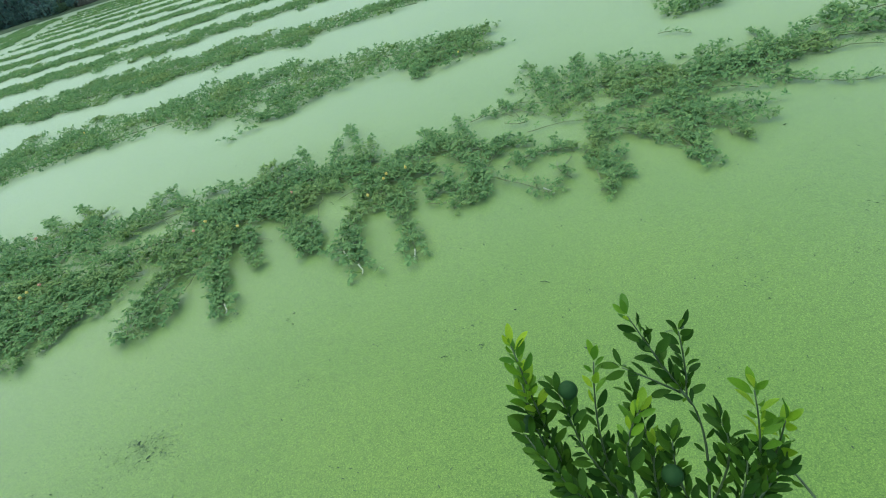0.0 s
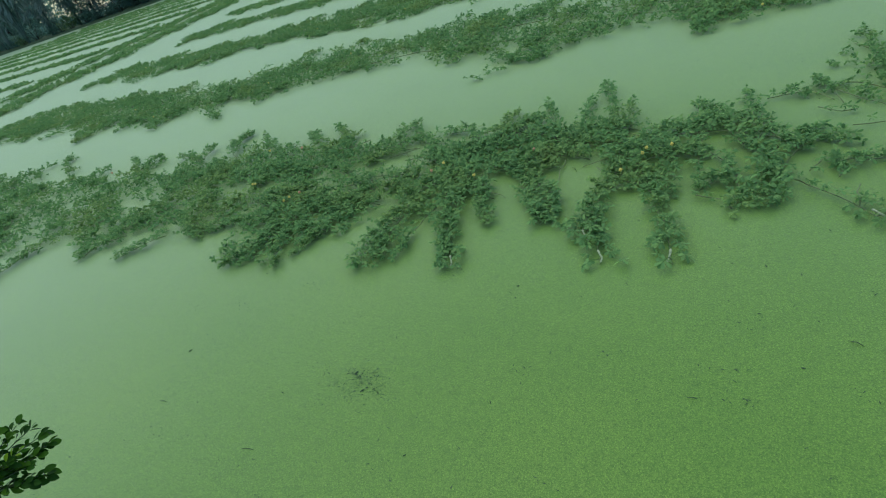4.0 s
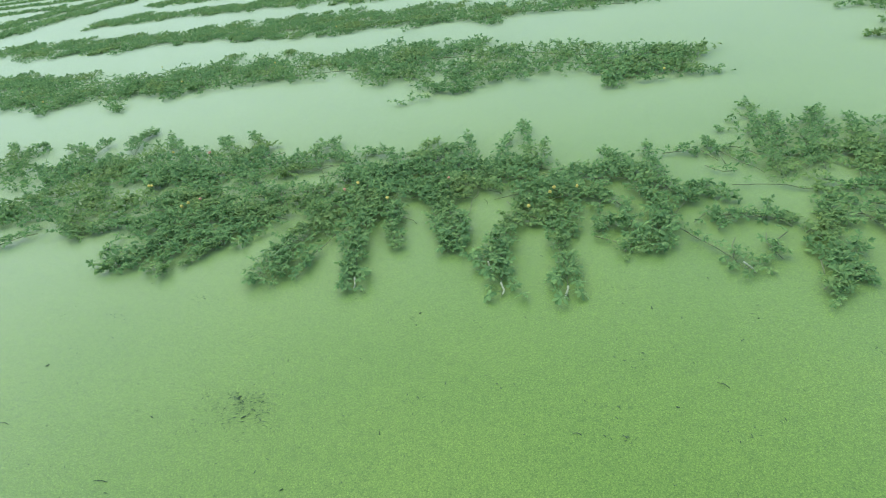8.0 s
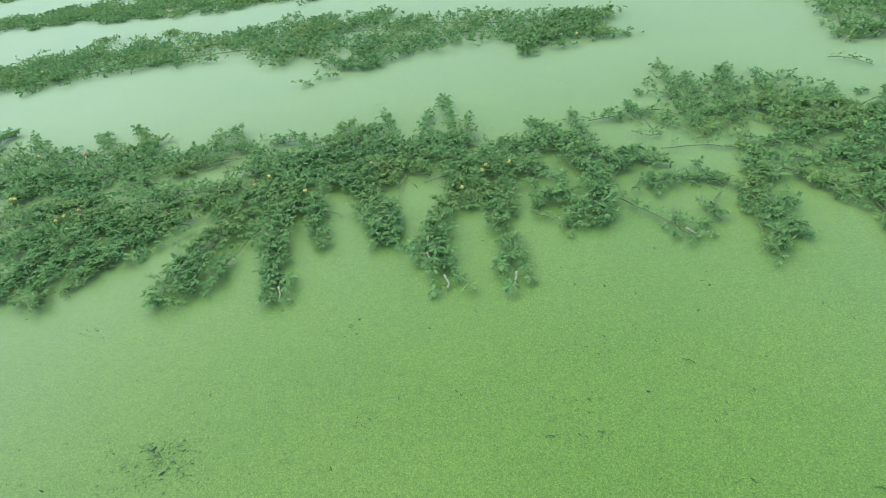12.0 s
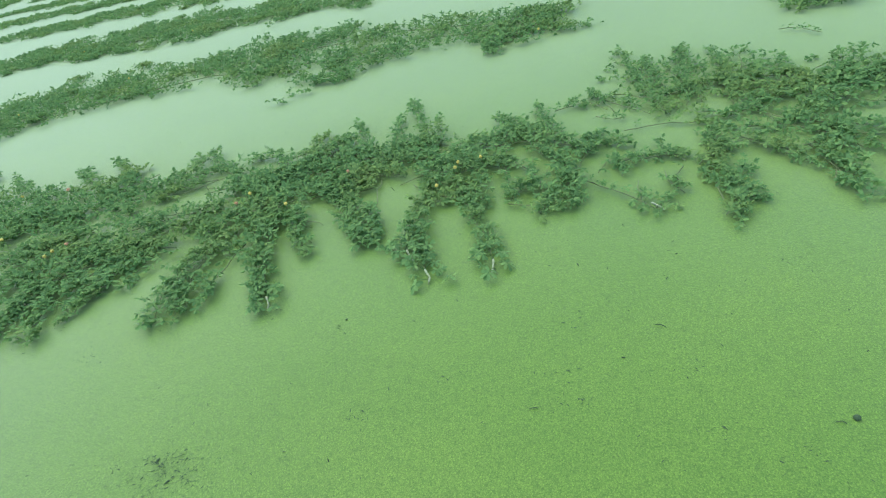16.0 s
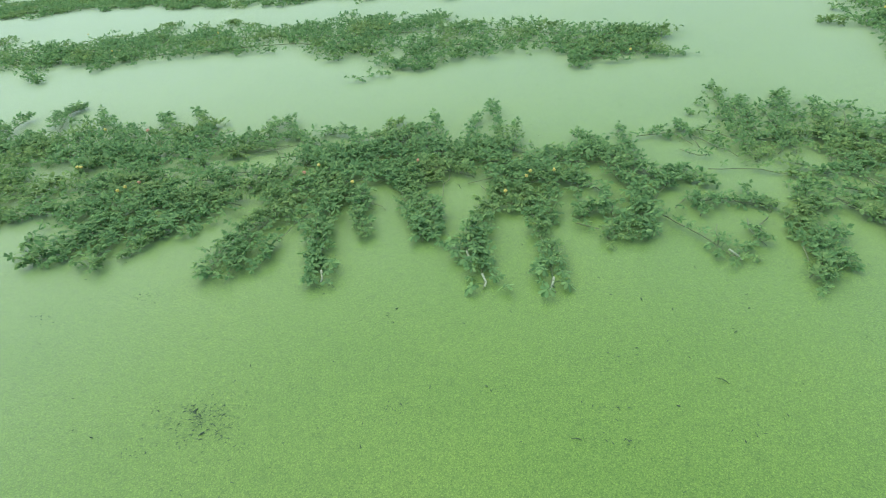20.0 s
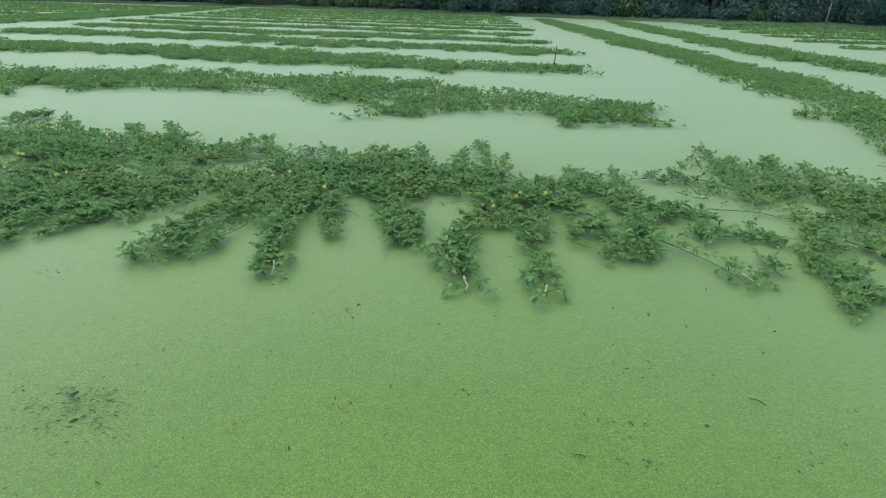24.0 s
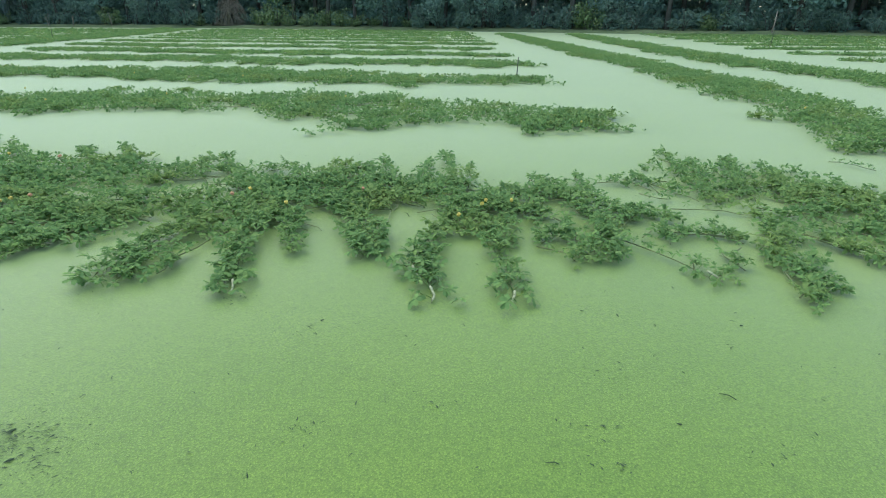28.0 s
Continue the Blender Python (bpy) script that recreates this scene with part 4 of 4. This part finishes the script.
BUSH_TWIGS_LOW = [
    ([(0.807, 1.017, 0.94), (0.799, 1.045, 0.974), (0.8, 1.064, 1.019)], 0.0, 0.032, 0.0066),
    ([(0.705, 1.026, 0.969), (0.665, 1.049, 1.0), (0.627, 1.099, 1.051)], 0.0, 0.032, 0.0066),
    ([(0.696, 1.057, 0.895), (0.664, 1.094, 0.933), (0.642, 1.114, 0.967)], 0.0, 0.034, 0.0066),
    ([(0.777, 1.028, 0.916), (0.775, 1.056, 0.951), (0.785, 1.079, 0.989)], 0.15, 0.032, 0.0066),
    ([(0.742, 1.055, 0.877), (0.725, 1.089, 0.914), (0.727, 1.111, 0.949)], 0.0, 0.032, 0.0066),
    ([(0.846, 0.999, 0.943), (0.867, 1.017, 0.981), (0.876, 1.037, 1.006)], 0.0, 0.032, 0.0074),
    ([(0.865, 0.998, 0.95), (0.889, 1.008, 0.974), (0.903, 1.014, 0.995)], 0.0, 0.03, 0.0074),
]
BUSH_TWIGS_WEST = [
    ([(-0.88, 1.061, 1.017), (-0.858, 1.136, 1.05), (-0.836, 1.194, 1.089)], 0, 0.024, 0.0075),
    ([(-0.877, 1.067, 1.011), (-0.853, 1.148, 1.043), (-0.824, 1.223, 1.075)], 0, 0.024, 0.0075),
    ([(-0.874, 1.07, 1.005), (-0.849, 1.15, 1.035), (-0.813, 1.23, 1.056)], 0, 0.024, 0.0075),
    ([(-0.872, 1.07, 1.002), (-0.844, 1.149, 1.025), (-0.803, 1.228, 1.035)], 0, 0.024, 0.0075),
    ([(-0.87, 1.071, 0.998), (-0.839, 1.146, 1.017), (-0.793, 1.222, 1.016)], 0, 0.024, 0.0075),
    ([(-0.871, 1.067, 1.001), (-0.84, 1.135, 1.015), (-0.796, 1.198, 1.014)], 0, 0.024, 0.0075),
    ([(-0.875, 1.064, 1.007), (-0.846, 1.131, 1.026), (-0.811, 1.188, 1.039)], 0.6, 0.024, 0.0075),
]
BUSH_TWIGS_WEST_LOW = [
    ([(-0.869, 1.067, 0.995), (-0.832, 1.127, 1.0), (-0.78, 1.183, 0.982)], 0, 0.024, 0.0075),
    ([(-0.872, 1.064, 1.002), (-0.84, 1.125, 1.014), (-0.798, 1.176, 1.011)], 0, 0.024, 0.0075),
    ([(-0.878, 1.063, 1.012), (-0.853, 1.136, 1.04), (-0.826, 1.195, 1.068)], 0, 0.024, 0.0075),
    ([(-0.881, 1.06, 1.018), (-0.858, 1.13, 1.048), (-0.837, 1.18, 1.088)], 0, 0.024, 0.0075),
    ([(-0.877, 1.06, 1.01), (-0.846, 1.12, 1.024), (-0.813, 1.163, 1.036)], 0, 0.024, 0.0075),
    ([(-0.87, 1.064, 0.999), (-0.834, 1.121, 1.002), (-0.785, 1.167, 0.986)], 0, 0.024, 0.0075),
]
bush((0.86, 0.82, 0.15), BUSH_TWIGS_TOP + BUSH_TWIGS_SIDE + BUSH_TWIGS_LOW, [((0.694, 1.124, 1.085), 0.0122), ((0.635, 1.126, 1.033), 0.012), ((0.788, 1.038, 0.991), 0.013)], 3, "dark glossy citrus bush with lime-green young shoots and green fruit")
bush((-1.05, 0.86, 0.12), BUSH_TWIGS_WEST + BUSH_TWIGS_WEST_LOW, [], 6, "dark small-leaved citrus bush on the pond bank", ROUND_LEAVES)


# ---- debris on the duckweed ----
def drifting():
    rng = random.Random(31)
    STICKS = [(0.902, 2.548, 0.07, 2.6), (0.376, 2.245, 0.05, 3.1), (-0.273, 3.927, 0.11, 2.1), (1.28, 2.08, 0.04, 2.8), (-1.35, 1.75, 0.09, 0.1), (-2.05, 1.9, 0.08, 0.0)]
    for x, y, ln, a in STICKS:
        d = Vector((math.cos(a), math.sin(a), 0)) * ln / 3
        bm = tube(bmesh.new(), [Vector((x, y, 0.004)) - d, Vector((x + 0.004, y + 0.003, 0.007)), Vector((x, y, 0.004)) + d], [0.0012, 0.0018, 0.001], 5)
        tagged(part("twig", bm, DEBRIS), "short dark broken twig floating on duckweed", "twig", "drifting twigs")
    BITS = [(0.676, 2.972, 0.016), (-0.394, 2.817, 0.013), (-2.174, 2.229, 0.016), (-1.364, 2.045, 0.014), (1.10, 2.95, 0.012), (0.55, 2.99, 0.010), (2.55, 3.35, 0.02), (-2.05, 5.01, 0.02), (0.52, 2.75, 0.010), (0.73, 2.42, 0.012), (-0.95, 2.11, 0.018), (-1.03, 2.2, 0.02), (-0.62, 1.85, 0.012)]
    for x, y, r in BITS:
        bm = bmesh.new()
        blob(bm, (0, 0, 0), r * 0.6, rng, 0.5, 1)
        a = rng.uniform(0, 3.14)
        bmesh.ops.transform(bm, matrix=Matrix.Translation((x, y, 0.003)) @ Matrix.Rotation(a, 4, "Z") @ Matrix.Diagonal((1, 0.45, 0.25, 1)), verts=bm.verts)
        tagged(part("dead_leaf", bm, DEBRIS), "small dark shred of rotting leaf on duckweed", "dead leaf", "dead leaves on the water")
    bm = bmesh.new()
    blob(bm, (1.33, 2.09, 0.004), 0.0105, rng, 0.06, 2)
    tagged(part("snail", bm, DEBRIS), "dark round water snail afloat in the duckweed", "snail")
    # a clot of drowned leaves, and crumbs everywhere
    g = np.random.default_rng(3)

    def crumbs(name, c, sd, n, lo, hi, label):
        P = np.c_[g.normal(c[0], sd[0], n), g.normal(c[1], sd[1], n), np.full(n, 0.0035)]
        L = g.uniform(lo, hi, n)
        v, f = leaflets(P, g.normal(0.5, 0.6, n), g.normal(0, 0.06, n), g.normal(0, 0.3, n), L, L * g.uniform(0.04, 0.14, n), COARSE)
        tagged(new(name, array_mesh(name, v, f, CLOT if name == "rough_clot" else DEBRIS)), label, "debris", kind="stuff")

    crumbs("drowned_leaves", (-0.99, 2.15), (0.075, 0.05), 300, 0.003, 0.018, "dark clot of drowned leaves in the duckweed")
    crumbs("drowned_leaves", (-0.97, 2.12), (0.14, 0.09), 420, 0.002, 0.010, "thin scatter of dark shreds in the duckweed")
    crumbs("drowned_leaves", (-1.45, 2.05), (0.09, 0.05), 50, 0.003, 0.010, "thin scatter of dark shreds in the duckweed")
    crumbs("rough_clot", (0.72, 2.12), (0.10, 0.06), 240, 0.002, 0.007, "rough brownish clots of old duckweed")
    crumbs("rough_clot", (1.15, 2.02), (0.16, 0.07), 240, 0.002, 0.007, "rough brownish clots of old duckweed")
    crumbs("rough_clot", (1.0, 2.42), (0.14, 0.08), 120, 0.002, 0.007, "rough brownish clots of old duckweed")
    n = 3400
    P = np.c_[g.uniform(-4.5, 4.0, n), 1.25 + 4.6 * g.random(n) ** 1.5, np.full(n, 0.0035)]
    L = 0.003 + 0.018 * g.random(n) ** 4
    v, f = leaflets(P, g.uniform(0, 6.28, n), g.normal(0, 0.06, n), g.normal(0, 0.3, n), L, L * g.uniform(0.05, 0.16, n), COARSE)
    # loose drifts of shreds, a dozen or two together
    C = np.c_[g.uniform(-2.6, 2.8, 46), g.uniform(1.5, 3.1, 46)]
    who = g.integers(0, 46, 620)
    P2 = np.c_[C[who] + g.normal(0, 1, (620, 2)) * np.array([0.045, 0.022]), np.full(620, 0.0035)]
    L2 = g.uniform(0.004, 0.016, 620)
    v2, f2 = leaflets(P2, g.normal(-0.3, 0.7, 620), g.normal(0, 0.06, 620), g.normal(0, 0.3, 620), L2, L2 * g.uniform(0.06, 0.18, 620), COARSE)
    tagged(new("shreds", array_mesh("shreds", v2, f2, DEBRIS)), "thin drifts of dark leaf shreds in the duckweed", "debris", kind="stuff")
    tagged(new("crumbs", array_mesh("crumbs", v, f, DEBRIS)), "fine dark crumbs strewn over the duckweed", "debris", kind="stuff")


drifting()


# ---- far bank: trees, shrubs, stakes ----
def crown_mesh(name, rng, clumps, leaf, per, mat):
    """Leaves in many uneven clumps."""
    P, L = [], []
    for c, r in clumps:
        k = int(per * r * r)
        d = rng.normal(size=(k, 3))
        d /= np.linalg.norm(d, axis=1)[:, None]
        P.append(np.array(c) + d * r * (0.55 + 0.5 * rng.random((k, 1)) ** 0.6) * np.array([1, 1, 0.75]))
        L.append(leaf * rng.uniform(0.6, 1.4, k))
    P, L = np.concatenate(P), np.concatenate(L)
    n = len(P)
    v, f = leaflets(P, rng.uniform(0, 6.28, n), np.radians(rng.normal(-15, 35, n)), np.radians(rng.normal(0, 40, n)), L, L * rng.uniform(0.2, 0.42, n), COARSE)
    return array_mesh(name, v, f, mat)


def tree_kind(seed, h, spread):
    rng = np.random.default_rng(seed)
    thing = new("tree")
    bm = bmesh.new()
    lean = rng.uniform(-0.5, 0.5, 2)
    trunk = [(0, 0, -0.4), (lean[0] * 0.2, lean[1] * 0.2, h * 0.2), (lean[0] * 0.6, lean[1] * 0.6, h * 0.45), (lean[0], lean[1], h * 0.8)]
    tube(bm, trunk, [0.24, 0.17, 0.13, 0.05], 8)
    clumps = []
    for k in range(9):
        a, z0 = rng.uniform(0, 6.28), h * rng.uniform(0.18, 0.7)
        r = spread * rng.uniform(0.5, 1.0)
        end = (r * math.cos(a), r * math.sin(a), min(h, z0 + h * rng.uniform(-0.02, 0.25)))
        s = z0 / (h * 0.8)
        root = (lean[0] * s, lean[1] * s, z0)
        mid = tuple((root[j] + end[j]) / 2 + (0.25 if j == 2 else 0) for j in range(3))
        tube(bm, [root, mid, end], [0.08, 0.05, 0.02], 5)
        for j in range(3):
            w = 0.45 + 0.3 * j
            clumps.append(([root[i] + (end[i] - root[i]) * w + rng.normal(0, 0.35) for i in range(3)], rng.uniform(0.6, 1.25)))
    for k in range(7):
        clumps.append(([rng.normal(0, spread * 0.4), rng.normal(0, spread * 0.4), h * rng.uniform(0.75, 1.0)], rng.uniform(0.8, 1.5)))
    part("trunk", bm, BARK, thing)
    ob = new("crown", crown_mesh("crown", rng, clumps, 0.25, 100, HAZED_TREE_LEAF))
    ob.parent = thing
    return tagged(thing, "tall dark leafy tree standing on the far bank", "tree", "trees along the far bank")


def palm_kind(seed):
    """A nipa-like palm: arching ribs from the ground with hanging leaflets."""
    rng = random.Random(seed)
    thing = new("palm")
    tagged(thing, "clump of dark arching palm fronds on the far bank", "palm", "palms on the far bank")
    for k in range(11):
        a, reach, top = rng.uniform(0, 6.28), rng.uniform(1.4, 3.2), rng.uniform(2.6, 6.0)
        pts = []
        for i in range(9):
            s = i / 8
            pts.append(Vector((math.cos(a) * reach * s ** 1.6, math.sin(a) * reach * s ** 1.6, -0.1 + top * math.sin(s * 2.25) / math.sin(1.57))))
        bm = bmesh.new()
        tube(bm, pts, [0.05 - 0.005 * i for i in range(9)], 4)
        rib = part("frond", bm, HAZED_PALM_LEAF, thing)
        P, az, el, L = [], [], [], []
        for i in range(46):
            s = 0.2 + 0.8 * i / 46
            j = min(int(s * 8), 7)
            p = pts[j].lerp(pts[j + 1], s * 8 - j)
            for sd in (-1, 1):
                P.append(p), az.append(a + sd * rng.uniform(0.9, 1.4)), el.append(rng.uniform(-1.0, -0.3)), L.append(rng.uniform(0.5, 0.9))
        n = len(P)
        v, f = leaflets(np.array(P), np.array(az), np.array(el), np.zeros(n), np.array(L), np.full(n, 0.035), COARSE)
        ob = tagged(new("foliage", array_mesh("foliage", v, f, HAZED_PALM_LEAF)), kind="stuff")
        ob.parent = rib
    return thing


def shrub_kind(seed, mat, label):
    rng = np.random.default_rng(seed)
    thing = new("shrub")
    bm = bmesh.new()
    clumps = []
    for k in range(8):
        a, r = rng.uniform(0, 6.28), rng.uniform(0.3, 1.3)
        end = (r * math.cos(a), r * math.sin(a), rng.uniform(0.5, 1.7))
        tube(bm, [(0.1 * math.cos(a), 0.1 * math.sin(a), -0.2), (end[0] * 0.4, end[1] * 0.4, end[2] * 0.6), end], [0.035, 0.025, 0.01], 4)
        clumps += [(end, rng.uniform(0.35, 0.7)), ((end[0] * 0.7, end[1] * 0.7, end[2] * 0.5), rng.uniform(0.35, 0.65))]
    part("branchwork", bm, BARK, thing)
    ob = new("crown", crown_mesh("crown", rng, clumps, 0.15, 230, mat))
    ob.parent = thing
    return tagged(thing, label, "shrub", "shrubs along the far bank")


def far_growth():
    rng = random.Random(77)
    trees = [tree_kind(s, h, w) for s, h, w in ((1, 9, 2.8), (2, 11, 3.2), (3, 8, 3.0), (4, 12.5, 3.4), (5, 7, 2.6))]
    palms = [palm_kind(s) for s in (1, 2)]
    dark = [shrub_kind(s, HAZED_HEDGE_LEAF, "dense dark shrub at the foot of the trees") for s in (11, 12, 13)]
    light = [shrub_kind(s, SHRUB_LEAF, "lighter green spreading shrub on the far bank") for s in (21, 22)]
    used = set()
    g = np.random.default_rng(12)
    clumps = []
    for x in np.arange(-135, 80, 1.15):
        if not -90 < x < -76:
            clumps += [((x, bank_y(x) + 13 + g.uniform(-1, 1.5), z + g.uniform(-0.5, 0.5)), g.uniform(1.2, 1.9)) for z in (0.5, 1.4, 2.6, 4.3, 6.0)]
            clumps += [((x, bank_y(x) + 17 + g.uniform(-1, 1.5), z), g.uniform(1.4, 2.0)) for z in (0.8, 2.4, 4.2, 6.2, 8.0)]
        clumps.append(((x, bank_y(x) + 5 + g.uniform(-1, 1), g.uniform(0.6, 1.5)), g.uniform(0.9, 1.4)))
    tagged(new("far_woods", crown_mesh("far_woods", g, clumps, 0.4, 62, HAZED_TREE_LEAF)), "deep dark woods behind the far bank", "woods", kind="stuff")

    def put(kind, x, dy, sc):
        m = pose(x, bank_y(x) + dy, 0.28, 0, 0, rng.uniform(0, 360)) @ Matrix.Scale(sc, 4)
        if kind not in used:
            used.add(kind)
            kind.matrix_basis = m
        else:
            copy_thing(kind, m)
    x = -118.0
    while x < 66:
        for dy, step in ((3.2, 0), (6.8, 1.6), (11, 0.7)):
            if -89 < x < -77 or -86 < x < -72 and dy < 11 or rng.random() < 0.08:
                continue
            put(rng.choice(trees), x + step + rng.uniform(-0.8, 0.8), dy + rng.uniform(-0.8, 0.8), rng.uniform(0.85, 1.2))
        x += rng.uniform(3.0, 4.2)
    for x in (-108, -104, -100, -96, -92, -86, -82, -78, -74, -71, -68, -65, -62, -59, -56, -53):
        put(rng.choice(palms), x + rng.uniform(-1, 1), rng.uniform(1.2, 3.2), rng.uniform(1.1, 1.9))
    x = -112.0
    while x < 62:
        lightish = -26 < x < -12 or 30 < x < 36 or rng.random() < 0.08
        put(rng.choice(light if lightish else dark), x, rng.uniform(1.0, 2.0), rng.uniform(0.7, 1.25))
        x += rng.uniform(1.4, 2.2)
    for x, h, tilt in ((19.4, 1.5, 2), (27.3, 1.7, 12), (31.0, 1.8, 6), (-40.5, 1.3, -2), (-44.5, 1.0, 14), (-47.0, 0.9, -4), (29.3, 1.2, -3)):
        bm = tube(bmesh.new(), [(0, 0, -0.3), (0.02, 0, h * 0.5), (-0.02, 0, h)], [0.05, 0.045, 0.035], 7)
        ob = part("stake", bm, STAKE)
        ob.matrix_basis = pose(x, bank_y(x) + 0.3, 0.1, 0, tilt, 0)
        tagged(ob, "pale weathered wooden stake on the far bank", "stake", "stakes on the far bank")
    for x, y, h in ((0.49, 10.75, 0.40), (10.3, 23.2, 0.7), (-21.3, 25.8, 1.1)):
        ob = part("stake", tube(bmesh.new(), [(0, 0, -0.5), (0.005, 0, h * 0.5), (0.0, 0.01, h)], [0.010, 0.009, 0.008], 7), BARK)
        ob.matrix_basis = pose(x, y, 0, 0, 3, 0)
        tagged(ob, "thin dark stake in a floating row", "stake", "stakes in the rows")
    # a heap of dry fronds against the trees
    bm = bmesh.new()
    r = random.Random(9)
    for k in range(320):
        a = r.uniform(0, 6.28)
        foot = Vector((math.cos(a) * r.uniform(1.0, 2.4), math.sin(a) * 1.2, 0.0))
        top = Vector((r.uniform(-0.9, 0.6), r.uniform(-0.4, 0.4), r.uniform(0.9, 3.3)))
        tube(bm, [foot, foot.lerp(top, 0.5) + Vector((0, 0, 0.25)), top], [0.045, 0.04, 0.02], 3)
    ob = part("straw_heap", bm, STRAW)
    ob.location = (-28.5, bank_y(-28.5) + 1.5, 0.25)
    tagged(ob, "grey-brown heap of dry hanging fronds on the bank", "heap", kind="stuff")


far_growth()
